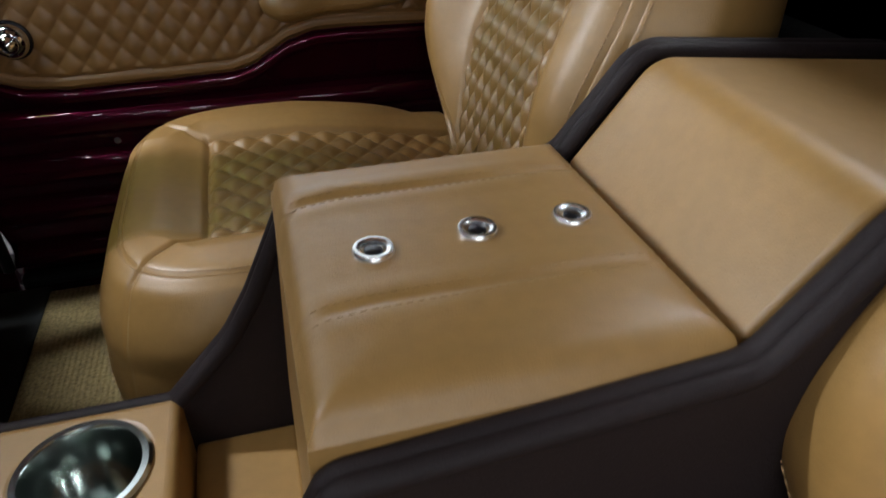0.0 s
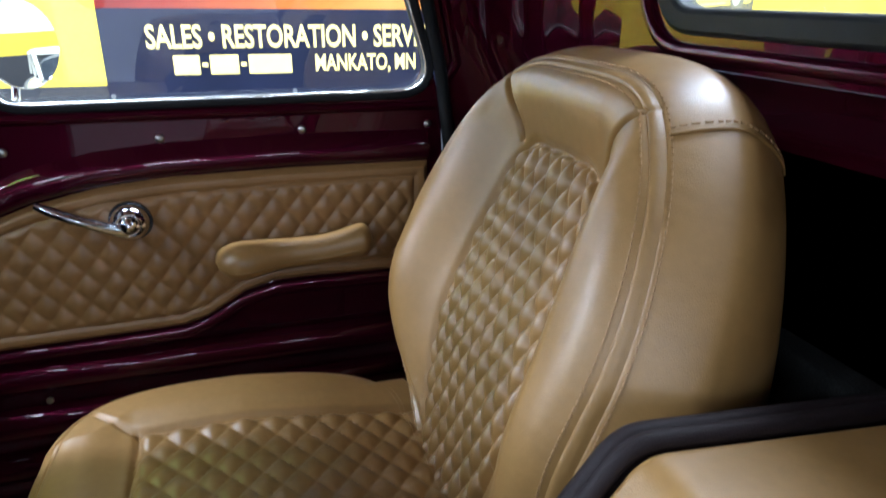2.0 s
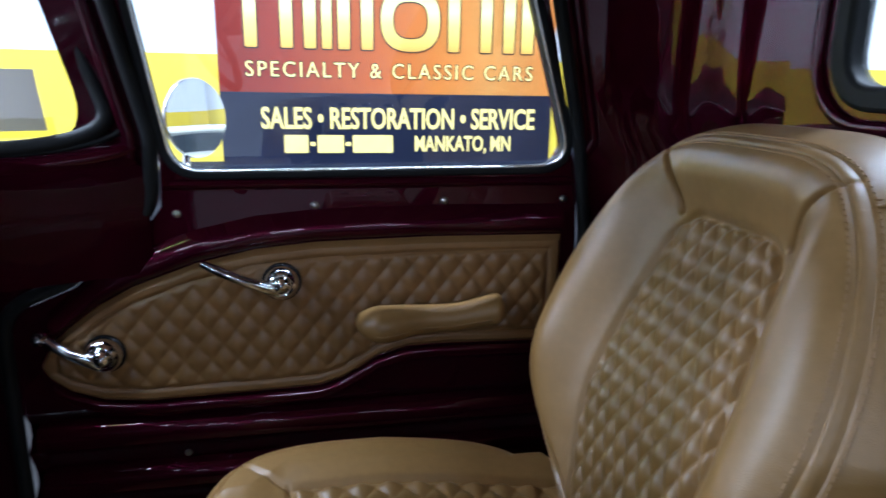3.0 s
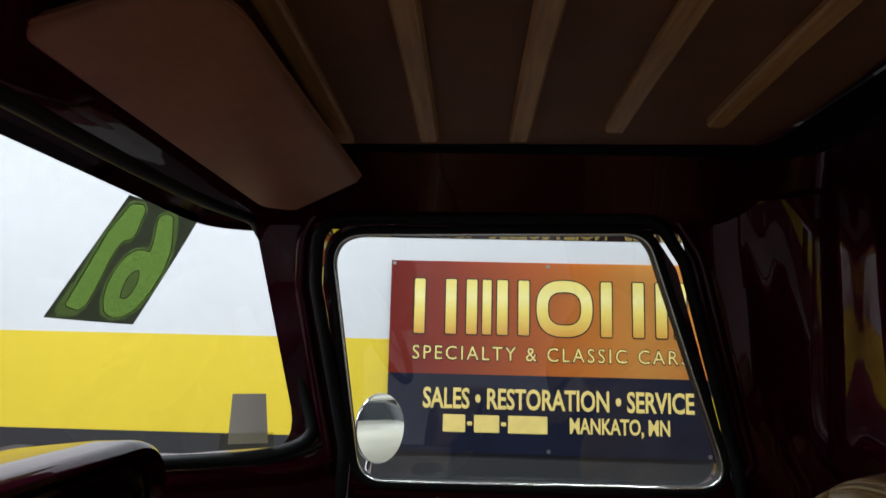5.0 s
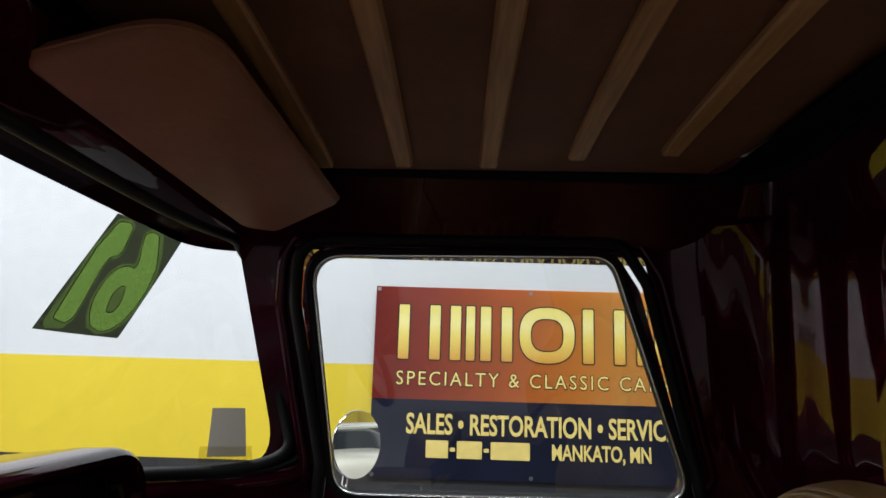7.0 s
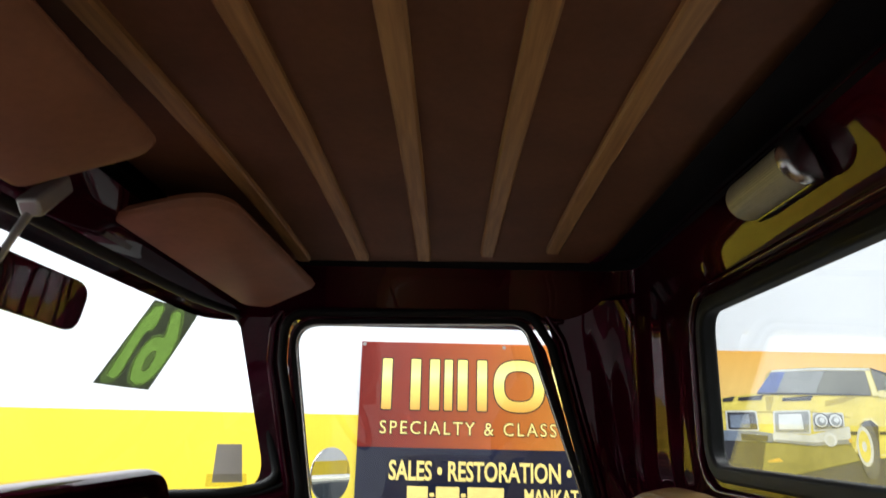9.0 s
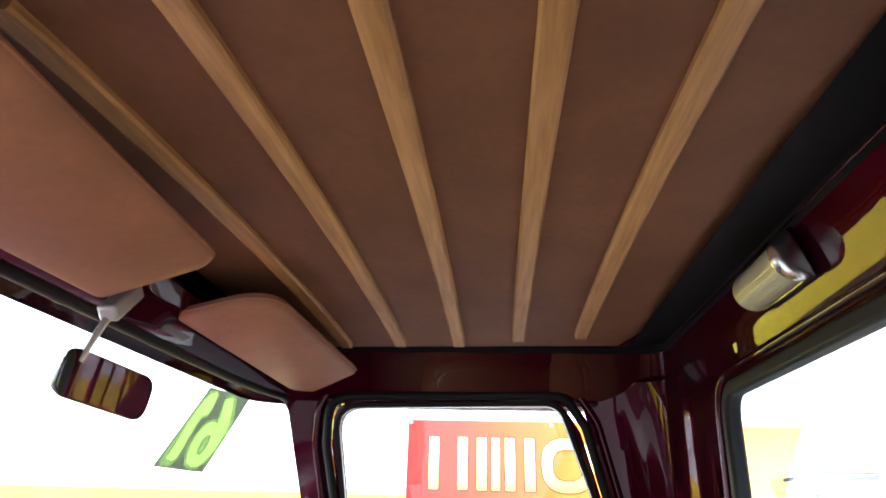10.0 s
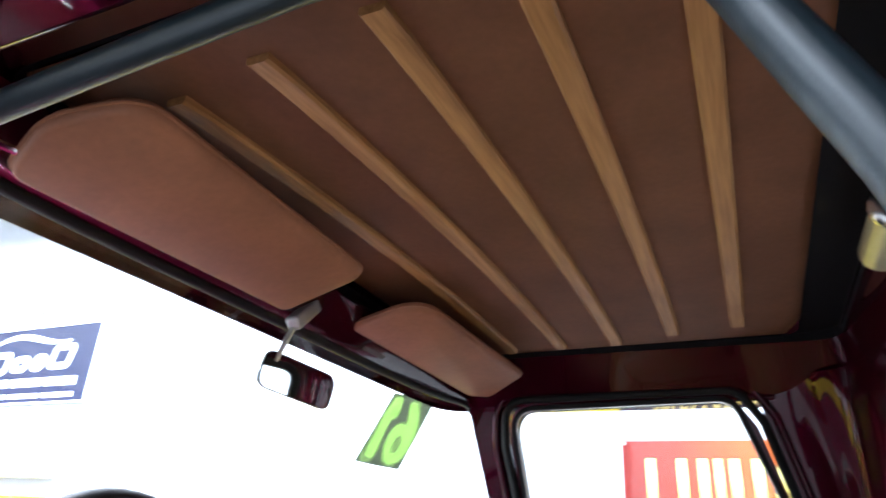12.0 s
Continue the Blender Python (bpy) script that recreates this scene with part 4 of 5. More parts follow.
bm = bm_new()
NXL, NYL = 60, 90
rows = []
for i in range(NXL + 1):
    x = -0.121 + 0.231 * i / NXL
    rows.append([(x, 0.170 + 0.250 * k / NYL, lid_surface(x, 0.170 + 0.250 * k / NYL)) for k in range(NYL + 1)])
vv = add_loft(bm, rows, closed=False)
rim = vv[0][:-1] + [r[-1] for r in vv[:-1]] + vv[-1][:0:-1] + [r[0] for r in vv[:0:-1]]
last = rim
for z, g in ((1.147, 1.006), (1.140, 1.010), (1.134, 1.008), (1.130, 1.000)):
    cur = [bm.verts.new((v.co.x * g, 0.295 + (v.co.y - 0.295) * g, z)) for v in rim]
    for i in range(len(rim)):
        j = (i + 1) % len(rim)
        bm.faces.new((last[i], last[j], cur[j], cur[i]))
    last = cur
bm.faces.new(last)
on_con("lid", bm, M_TAN, "padded tan leather lid with sewn channels")
bm = bm_new()
for ys in (0.240, 0.360):
    for off in (-0.006, 0.006):
        for k in range(34):
            x = -0.11 + 0.216 * k / 34
            y = ys + off
            add_tube(bm, [(x, y, lid_surface(x, y) + 0.0001), (x + 0.0038, y, lid_surface(x + 0.0038, y) + 0.0001)], 0.0003, 5)
tagged(on_con("stitching", bm, M_TAN), kind="stuff")
for x, y in ((-0.067, 0.287), (0.0, 0.2925), (0.065, 0.2930)):
    m = pose(x, y, lid_surface(x, y) - 0.001, 0, 0, 0)
    sw = on_con("push_switch", turned([(0.0, 0.0), (0.0132, 0.0), (0.0134, 0.0022), (0.0122, 0.0042), (0.0098, 0.0046), (0.0080, 0.0036), (0.0072, 0.0008), (0.0, 0.0006)], m, 32), M_RING, "chrome ring push switch with a dark button")
    part("button", turned([(0.0, 0.0), (0.0060, 0.0), (0.0058, 0.0012), (0.0046, 0.0018), (0.0, 0.0018)], pose(x, y - 0.297, lid_surface(x, y) - 0.612 + 0.0004, 0, 0, 0), 24), M_BLACK, sw)
# front of the lid box, riser and rear pad
bm = bm_new()
add_sweep(bm, rounded([(-0.122, 1.134), (-0.132, 0.96), (-0.13, 0.88), (0.116, 0.88), (0.116, 1.134)], [0.004, 0.01, 0, 0, 0], 4), 0.170, 0.410)
on_con("bin", bm, M_TAN, "tan leather box front", bevel=0.004)
bm = bm_new()
add_sweep(bm, rounded([(0.116, 1.150), (0.178, 1.232), (0.43, 1.208), (0.43, 0.90), (0.116, 0.90)], [0.006, 0.035, 0.03, 0, 0], 9), 0.178, 0.404, 8)
on_con("rear_pad", bm, M_TAN, "tan leather riser and armrest pad", bevel=0.005)
SIDE = rounded([(-0.55, 0.63), (0.44, 0.63), (0.44, 1.212), (0.176, 1.234), (0.112, 1.150), (-0.112, 1.134), (-0.148, 1.058), (-0.172, 1.018), (-0.232, 0.952), (-0.55, 0.952)], [0, 0, 0.03, 0.035, 0.03, 0.014, 0.10, 0.10, 0.015, 0], 8)
for y0, y1 in ((0.152, 0.170), (0.410, 0.428)):
    on_con("side_panel", plate(SIDE, [], y0, y1, lambda u, v, w: (u, w, v)), M_SUEDE, "dark brown vinyl side panel", bevel=0.006)
    edge = [p for p in SIDE if p[1] > 0.90]
    for y, r in ((y0 + 0.004, 0.0075), (y1 - 0.005, 0.0085)):
        on_con("padded_edge", tube([(u, y, v - 0.002) for u, v in edge], r, 10), M_SUEDE)
bm = bm_new()
add_plate(bm, [(-0.55, 0.166), (-0.224, 0.166), (-0.224, 0.417), (-0.55, 0.417)], [[(-0.294 + 0.0455 * math.cos(2 * math.pi * k / 40), 0.351 + 0.0455 * math.sin(2 * math.pi * k / 40)) for k in range(40)]], 0.88, 0.962, lambda u, v, w: (u, v, w))
on_con("cup_deck", bm, M_TAN, "tan leather deck with a cup holder", bevel=0.009)
on_con("tray", box((-0.222, 0.172, 0.87), (-0.132, 0.410, 0.905)), M_TAN, bevel=0.004)
on_con("core", box((-0.54, 0.172, 0.63), (0.43, 0.408, 0.80)), M_SUEDE)
bm = bm_new()
add_turned(bm, [(0.0455, 1.0075), (0.051, 1.0085), (0.052, 1.0105), (0.0495, 1.0135), (0.0445, 1.0130), (0.0425, 1.0085), (0.0405, 0.99), (0.037, 0.935), (0.035, 0.928), (0.0, 0.926), (0.0, 0.920), (0.042, 0.920)], pose(-0.294, 0.351, -0.0465, 0, 0, 0), 48)
bm.faces.ensure_lookup_table()
bmesh.ops.delete(bm, geom=[f for f in bm.faces if len(f.verts) > 4], context="FACES_ONLY")
on_con("cup_holder", bm, M_CUP, "polished steel cup holder")

# ---- sun visors, mirror and lamp under the roof ----
def visor(loop, radii, height, label):
    """A padded leather flap, seen from below: straight front edge, soft rear inner corner."""
    vs = thing("sun_visor", label, "sun visor", "sun visors", at=(-0.45, MID, 1.85))
    loop = rounded(loop, radii, 8)
    bm = bm_new()
    lay = []
    for d, dz in ((-0.010, 0.012), (-0.003, 0.010), (0.0, 0.004), (0.0, -0.002), (-0.003, -0.007), (-0.009, -0.010)):
        lay.append([(x + 0.45, y - MID, height(x, y) + dz - 1.85) for x, y in grow(loop, d)])
    add_loft(bm, lay)
    part("pad", bm, M_LINER, vs)
    part("seam", tube([(x + 0.45, y - MID, height(x, y) + 0.001 - 1.85) for x, y in grow(loop, 0.0005)], 0.0022, 6, True), M_LINER, vs)
    ex, ey = loop[9][0] + 0.03, max((p[1] for p in loop), key=lambda q: abs(q - MID))
    sg = 1 if ey > MID else -1
    part("hinge_rod", tube([(ex + 0.45, ey - sg * 0.03 - MID, height(ex, ey) - 1.848), (ex + 0.445, ey + sg * 0.03 - MID, height(ex, ey) - 1.852), (ex + 0.44, ey + sg * 0.06 - MID, height(ex, ey) - 1.84)], 0.005, 8), M_CHROME, vs)
    return vs


visor([(-0.560, 0.483), (-0.522, 1.022), (-0.476, 1.072), (-0.350, 0.964), (-0.386, 0.448)], [0.02, 0.05, 0.025, 0.022, 0.075], lambda x, y: 1.841 + 0.154 * (x + 0.558) - 0.0637 * (y - 0.485), "brown leather sun visor folded up over the passenger side")
visor([(-0.543, 0.250), (-0.548, -0.248), (-0.465, -0.272), (-0.378, -0.232), (-0.394, 0.264)], [0.02, 0.035, 0.06, 0.06, 0.03], lambda x, y: 1.802 + 0.37 * (x + 0.54), "brown leather sun visor folded up over the driver side")

mir = thing("rear_view_mirror", "small black rear-view mirror on a chrome stem under the header", "mirror", at=(-0.556, 0.342, 1.832))
bm = bm_new()
add_box(bm, (-0.014, -0.013, -0.040), (0.014, 0.012, 0.038), pose(0.0, -0.020, -0.018, -46, 0, 0))
part("bracket", bm, M_ALLOY, mir, "bare alloy bracket", bevel=0.005)
part("stem", tube([(0.0, -0.036, -0.035), (-0.008, -0.048, -0.07), (-0.018, -0.058, -0.112)], [0.0055, 0.005, 0.0045], 10), M_ALLOY, mir)
MM = pose(-0.012, 0.0, -0.134, 0, 0, 0) @ pose(0, 0, 0, -6, 6, -14)
hl = rounded([(-0.084, -0.033), (0.084, -0.033), (0.084, 0.033), (-0.084, 0.033)], 0.024, 8)
bm = bm_new()
add_loft(bm, [[MM @ Vector((x, y, z)) for y, z in grow(hl, d)] for x, d in ((-0.024, -0.024), (-0.019, -0.014), (-0.009, -0.005), (0.002, 0.0), (0.006, 0.0), (0.0072, -0.0015))])
part("shell", bm, M_BLACK, mir)
part("mirror_face", plate(grow(hl, -0.002), [], 0, 0.002, lambda u, v, w: MM @ Vector((0.0065 + w, u, v))), M_MIRROR, mir, "silvered glass", smooth=False)

lamp = thing("dome_lamp", "chrome-ended dome lamp with ribbed lens above the rear window", "lamp", at=(0.3655, 0.368, 1.8655))
LM = Matrix.Rotation(radians(68), 4, "Y")
bm = bm_new()
flutes = [1.0 + 0.02 * (k % 2) for k in range(29)]
add_loft(bm, [[LM @ Vector((0.033 * sc * f * math.cos(a), y, -0.006 - 0.033 * sc * f * math.sin(a))) for f, a in ((flutes[k], math.pi * k / 28) for k in range(29))] for y, sc in ((-0.089, 0.98), (-0.090, 1.06), (-0.097, 1.06), (-0.101, 0.97), (-0.104, 0.78), (-0.105, 0.45), (-0.106, 0.1))])
part("chrome_end", bm, M_RING, lamp, "fluted bright metal end cap")
bm = bm_new()
ribs = []
for k in range(57):
    a = math.pi * k / 56
    r = 0.0295 + (0.00025 if k % 2 else 0.0)
    ribs.append((r * math.cos(a), -0.006 - r * math.sin(a)))
add_loft(bm, [[LM @ Vector((u, y, w)) for u, w in ribs] for y in (-0.0895, 0.066)])
M_LENS = mat("ribbed_lens", (0.60, 0.55, 0.36), 0.22, coat=0.3, vary=0.05, vary_scale=30, fine=0.04, fine_scale=200)
part("lens", bm, M_LENS, lamp, "ribbed cream lens", smooth=False)
bm = bm_new()
add_box(bm, (-0.035, -0.100, -0.006), (0.035, 0.068, 0.006), LM)
part("base", bm, M_GLOSSBLACK, lamp, bevel=0.003)

# ---- round mirror on the outside of the door ----
om = thing("door_mirror", "round chrome door mirror outside the passenger window", "mirror", at=(-0.353, 1.33, 1.426))
OM = Matrix.Rotation(radians(53), 4, "Z") @ Matrix.Rotation(radians(87.9), 4, "X")
part("shell", turned([(0.0, -0.030), (0.035, -0.026), (0.058, -0.012), (0.0675, 0.0), (0.0675, 0.004), (0.0665, 0.0055), (0.0, 0.0035)], OM, 40), M_CHROME, om)
part("mirror_face", turned([(0.0, 0.004), (0.0662, 0.004), (0.0662, 0.0055), (0.03, 0.0056), (0.0, 0.0056)], OM, 40), M_MIRROR, om, "silvered round glass")
part("stem", tube([(-0.018, 0.012, -0.05), (-0.02, 0.0, -0.085), (-0.022, -0.09, -0.11)], 0.007, 10), M_CHROME, om)

# ---- printed things on the showroom wall and on the windscreen ----
def lettering(text, u0, u1, v0, v1, place, bold=0.0, spacing=1.0, thick=0.002):
    """Words in the built-in font, stretched into the box u0..u1, v0..v1 and set into space by place(u, v, w)."""
    cu = bpy.data.curves.new("lettering", "FONT")
    cu.body, cu.offset, cu.extrude, cu.space_character, cu.resolution_u = text, bold, 0.5, spacing, 3
    ob = new("lettering", cu)
    me = bpy.data.meshes.new_from_object(ob.evaluated_get(bpy.context.evaluated_depsgraph_get()))
    bm = bm_new()
    bm.from_mesh(me)
    bpy.data.objects.remove(ob)
    bpy.data.curves.remove(cu)
    bpy.data.meshes.remove(me)
    xs, ys = [v.co.x for v in bm.verts], [v.co.y for v in bm.verts]
    ax, bx, ay, by = min(xs), max(xs), min(ys), max(ys)
    for v in bm.verts:
        v.co = place(u0 + (u1 - u0) * (v.co.x - ax) / (bx - ax), v0 + (v1 - v0) * (v.co.y - ay) / (by - ay), thick if v.co.z > 0 else 0.0)
    return bm


def ramp_print(name, axis, stops, rough=0.35, vary=0.04):
    """A printed sheet whose ink runs from colour to colour along one axis of the object."""
    m = mat(name, (1, 1, 1), rough, vary=vary, vary_scale=4, fine=0.02, fine_scale=60)
    n, l = m.node_tree.nodes, m.node_tree.links
    co = n.new("ShaderNodeTexCoord")
    sp = n.new("ShaderNodeSeparateXYZ")
    l.new(co.outputs["Object"], sp.inputs[0])
    mr = n.new("ShaderNodeMapRange")
    mr.inputs["From Min"].default_value, mr.inputs["From Max"].default_value = stops[0][0], stops[-1][0]
    l.new(sp.outputs[axis], mr.inputs["Value"])
    r = n.new("ShaderNodeValToRGB")
    e = r.color_ramp.elements
    while len(e) < len(stops):
        e.new(0.5)
    for k, (p, c) in enumerate(stops):
        e[k].position, e[k].color = (p - stops[0][0]) / (stops[-1][0] - stops[0][0]), (*c, 1)
    l.new(mr.outputs[0], r.inputs["Fac"])
    vm = [q for q in n if q.type == "VECT_MATH"][0]
    l.new(r.outputs["Color"], vm.inputs[0])
    return m


def film(name, color, haze=0.0):
    """A tinted see-through foil."""
    m = bpy.data.materials.new(name)
    m.use_nodes = True
    n, l = m.node_tree.nodes, m.node_tree.links
    n.remove(n["Principled BSDF"])
    tr, df, mx, no, mr = (n.new(k) for k in ("ShaderNodeBsdfTransparent", "ShaderNodeBsdfDiffuse", "ShaderNodeMixShader", "ShaderNodeTexNoise", "ShaderNodeVectorMath"))
    no.inputs["Scale"].default_value = 30
    mr.operation = "SCALE"
    mr.inputs[0].default_value = color
    ad = n.new("ShaderNodeMath")
    ad.operation, ad.inputs[1].default_value = "ADD", 0.5
    l.new(no.outputs["Fac"], ad.inputs[0])
    l.new(ad.outputs[0], mr.inputs["Scale"])
    l.new(mr.outputs[0], tr.inputs[0])
    df.inputs[0].default_value = (*color, 1)
    mx.inputs[0].default_value = haze
    l.new(tr.outputs[0], mx.inputs[1])
    l.new(df.outputs[0], mx.inputs[2])
    l.new(mx.outputs[0], n["Material Output"].inputs[0])
    return m


M_BAN_TOP = ramp_print("banner_red_to_orange", "X", [(-0.93, (0.27, 0.028, 0.022)), (-0.6, (0.40, 0.052, 0.027)), (-0.1, (0.66, 0.155, 0.030)), (0.25, (0.80, 0.28, 0.045)), (0.55, (0.84, 0.40, 0.09)), (0.93, (0.78, 0.31, 0.06))])
M_BAN_NAVY = mat("banner_navy", (0.016, 0.020, 0.050), 0.35, vary=0.2, vary_scale=3, fine=0.05, fine_scale=60)
M_GOLD_BIG = ramp_print("gold_ink", "Z", [(0.12, (0.62, 0.30, 0.045)), (0.26, (0.80, 0.62, 0.14)), (0.34, (0.86, 0.76, 0.30)), (0.45, (0.80, 0.66, 0.16))])
M_GOLD = mat("pale_gold_ink", (0.82, 0.63, 0.20), 0.4, vary=0.08, vary_scale=20)
M_INK = mat("dark_brown_ink", (0.022, 0.010, 0.008), 0.4, vary=0.1, vary_scale=20)

BX, BZ = 0.30, 1.535
banner = thing("wall_banner", "printed vinyl banner, red to orange above navy, hung on the wall", "banner", at=(BX, 3.9, BZ))


def sheet_y(x, z):
    """Soft waves of the hung sheet, drawn tight towards its eyelets."""
    return 3.902 + 0.006 * math.sin(3.1 * x + 1.7 * z) * math.sin(2.3 * z + 0.6) + 0.004 * math.sin(9 * (x + 0.63) - 6 * (z - 2.08)) * math.exp(-2.5 * (abs(x + 0.6) + abs(z - 2.05)))


def on_sheet(u, v, w):
    return (u - BX, sheet_y(u, v) - 0.0015 - w - 3.9, v - BZ)


def sheet(z0, z1, material, name, label):
    bm = bm_new()
    rows = [[(-0.63 + 1.86 * i / 60 - BX, sheet_y(-0.63 + 1.86 * i / 60, z0 + (z1 - z0) * k / 16) - 3.9, z0 + (z1 - z0) * k / 16 - BZ) for i in range(61)] for k in range(17)]
    add_loft(bm, rows, closed=False)
    bmesh.ops.solidify(bm, geom=bm.faces[:], thickness=0.0012)
    return part(name, bm, material, banner, label)


sheet(1.428, 2.088, M_BAN_TOP, "upper_print", "red to orange print")
sheet(0.985, 1.428, M_BAN_NAVY, "lower_print", "navy print")
for gx, gz in ((-0.612, 2.071), (0.298, 2.066), (1.21, 2.066), (-0.610, 1.002), (0.302, 1.005), (1.21, 1.002)):
    part("eyelet", turned([(0.006, 0.0), (0.012, 0.0), (0.011, 0.003), (0.007, 0.003)], pose(gx - BX, sheet_y(gx, gz) - 3.902, gz - BZ, 90, 0, 0), 16), M_STEEL, banner)


def ring_shape(x0, x1, z0, z1, r, band):
    o = rounded([(x0, z0), (x1, z0), (x1, z1), (x0, z1)], r, 8)
    i = rounded([(x0 + band, z0 + band), (x1 - band, z0 + band), (x1 - band, z1 - band), (x0 + band, z1 - band)], max(0.01, r - band), 8)
    return o, [i]


# the trader's name is left as plain gold bars of its size
Z0, Z1 = 1.660, 1.980
for x0, x1 in ((-0.487, -0.425), (-0.302, -0.240), (-0.180, -0.118), (-0.086, -0.034), (0.000, 0.062), (0.125, 0.188), (0.607, 0.670), (0.792, 0.855), (0.925, 0.988), (1.030, 1.100)):
    o = rounded([(x0, Z0), (x1, Z0), (x1, Z1), (x0, Z1)], 0.006, 3)
    part("outline_bar", plate(grow(o, 0.007), [], 0.0, 0.001, on_sheet), M_INK, banner, smooth=False)
    part("gold_bar", plate(o, [], 0.0012, 0.0022, on_sheet), M_GOLD_BIG, banner, smooth=False)


o, h = ring_shape(0.232, 0.558, Z0 - 0.004, Z1 + 0.004, 0.155, 0.066)
part("outline_ring", plate(grow(o, 0.007), [grow(h[0], -0.007)], 0.0, 0.001, on_sheet), M_INK, banner, smooth=False)
part("gold_ring", plate(o, h, 0.0012, 0.0022, on_sheet), M_GOLD_BIG, banner, smooth=False)


def letters(name, bm, material):
    """Each separate piece of the lettering as a part of its own."""
    left = set(bm.verts)
    while left:
        todo, piece = [left.pop()], []
        while todo:
            v = todo.pop()
            piece.append(v)
            for e in v.link_edges:
                o = e.other_vert(v)
                if o in left:
                    left.discard(o)
                    todo.append(o)
        nb = bm_new()
        twin = {v: nb.verts.new(v.co) for v in piece}
        for f in {f for v in piece for f in v.link_faces}:
            nb.faces.new([twin[v] for v in f.verts])
        part(name, nb, material, banner, smooth=False)
    bm.free()


def printed(text, u0, u1, v0, v1, ink=True, bold=0.0, spacing=1.0):
    if ink:
        letters("letter_outline", lettering(text, u0 - 0.004, u1 + 0.004, v0 - 0.005, v1 + 0.005, on_sheet, bold + 0.035, spacing, 0.0010), M_INK)
    letters("letter", lettering(text, u0, u1, v0, v1, lambda a, b, w: on_sheet(a, b, w + 0.0014), bold, spacing, 0.0010), M_GOLD)


printed("SPECIALTY & CLASSIC CARS", -0.490, 1.105, 1.510, 1.590, True, 0.0, 1.25)
printed("SALES \u2022 RESTORATION \u2022 SERVICE", -0.422, 1.130, 1.232, 1.352, False, 0.022, 0.98)
printed("MANKATO, MN", 0.422, 0.989, 1.092, 1.198, False, 0.022, 0.98)
# the telephone number as plain bars
for x0, x1 in ((-0.304, -0.175), (-0.165, -0.135), (-0.125, 0.02), (0.03, 0.06), (0.07, 0.295)):
    hgt = (1.140, 1.162) if x1 - x0 < 0.05 else (1.102, 1.200)
    part("plain_bar", plate(rounded([(x0, hgt[0]), (x1, hgt[0]), (x1, hgt[1]), (x0, hgt[1])], 0.006, 3), [], 0.0014, 0.0024, on_sheet), M_GOLD, banner, smooth=False)

# ---- poster of a yellow car ----
poster = thing("car_poster", "wide printed poster of a yellow two-door car on the wall", "poster", at=(2.5, 3.9, 1.5))
M_PO_BG = ramp_print("poster_amber", "Z", [(-0.62, (0.42, 0.26, 0.10)), (0.1, (0.70, 0.46, 0.17)), (0.35, (0.72, 0.46, 0.14)), (0.6, (0.70, 0.36, 0.07))])
M_PO = {k: mat("poster_" + k, c, 0.4, vary=v, vary_scale=5, fine=0.05, fine_scale=40) for k, c, v in (
    ("yellow", (0.62, 0.50, 0.10), 0.18), ("shade", (0.40, 0.31, 0.05), 0.15), ("pale", (0.66, 0.58, 0.26), 0.1), ("olive", (0.22, 0.19, 0.06), 0.3), ("amber", (0.62, 0.36, 0.06), 0.1),
    ("blue", (0.07, 0.11, 0.30), 0.30), ("smoke", (0.13, 0.13, 0.11), 0.35), ("grey", (0.22, 0.23, 0.23), 0.25), ("blue_grey", (0.15, 0.18, 0.24), 0.3),
    ("chrome", (0.50, 0.50, 0.47), 0.25), ("dark", (0.03, 0.03, 0.038), 0.2), ("rubber", (0.10, 0.10, 0.11), 0.25), ("road", (0.050, 0.052, 0.068), 0.2), ("white", (0.58, 0.59, 0.58), 0.15))}


def pic(name, color, pts, layer, r=0.0):
    """A flat patch of ink; outline in metres from the poster's middle."""
    loop = rounded(pts, r, 4) if r else pts
    part(name, plate(loop, [], 0.0, 0.0008, lambda u, v, w: (u, 0.004 - 0.0018 * layer - w, v)), M_PO[color] if color in M_PO else M_PO_BG, poster, smooth=False)


def disc(name, color, cx, cz, rx, rz, layer):
    pic(name, color, [(cx + rx * math.cos(2 * math.pi * k / 28), cz + rz * math.sin(2 * math.pi * k / 28)) for k in range(28)], layer)


pic("background", "bg", [(-1.15, -0.62), (0.78, -0.62), (0.78, 0.578), (-1.15, 0.578)], 0)
pic("road", "road", [(-1.15, -0.62), (0.78, -0.62), (0.78, 0.055), (-1.15, 0.045)], 1)
pic("roof", "shade", [(-0.522, 0.426), (-0.482, 0.460), (-0.216, 0.485), (0.152, 0.490), (0.250, 0.452), (0.354, 0.353), (0.486, 0.256), (0.476, 0.185), (0.122, 0.248), (-0.562, 0.296)], 2, 0.02)
pic("car_body", "yellow", [(-0.891, 0.267), (-0.671, 0.297), (-0.561, 0.317), (0.131, 0.319), (0.303, 0.295), (0.780, 0.277), (0.810, 0.193), (0.751, -0.018), (0.119, -0.074), (0.102, -0.067), (-0.061, -0.030), (-0.045, 0.117), (-0.246, 0.189), (-0.861, 0.175)], 3, 0.012)
pic("nose", "yellow", [(-0.860, 0.189), (-0.245, 0.204), (-0.024, 0.173), (-0.036, 0.068), (-0.289, 0.045), (-0.529, 0.056), (-0.870, 0.055)], 4, 0.01)
pic("windscreen_print", "blue", [(-0.590, 0.313), (-0.488, 0.442), (-0.395, 0.451), (-0.466, 0.316)], 5, 0.004)
# grey and smoke patches carry the rear glass's reflected haze in their colour
pic("windscreen_print", "grey", [(-0.466, 0.316), (-0.395, 0.451), (-0.145, 0.461), (-0.218, 0.318)], 5)
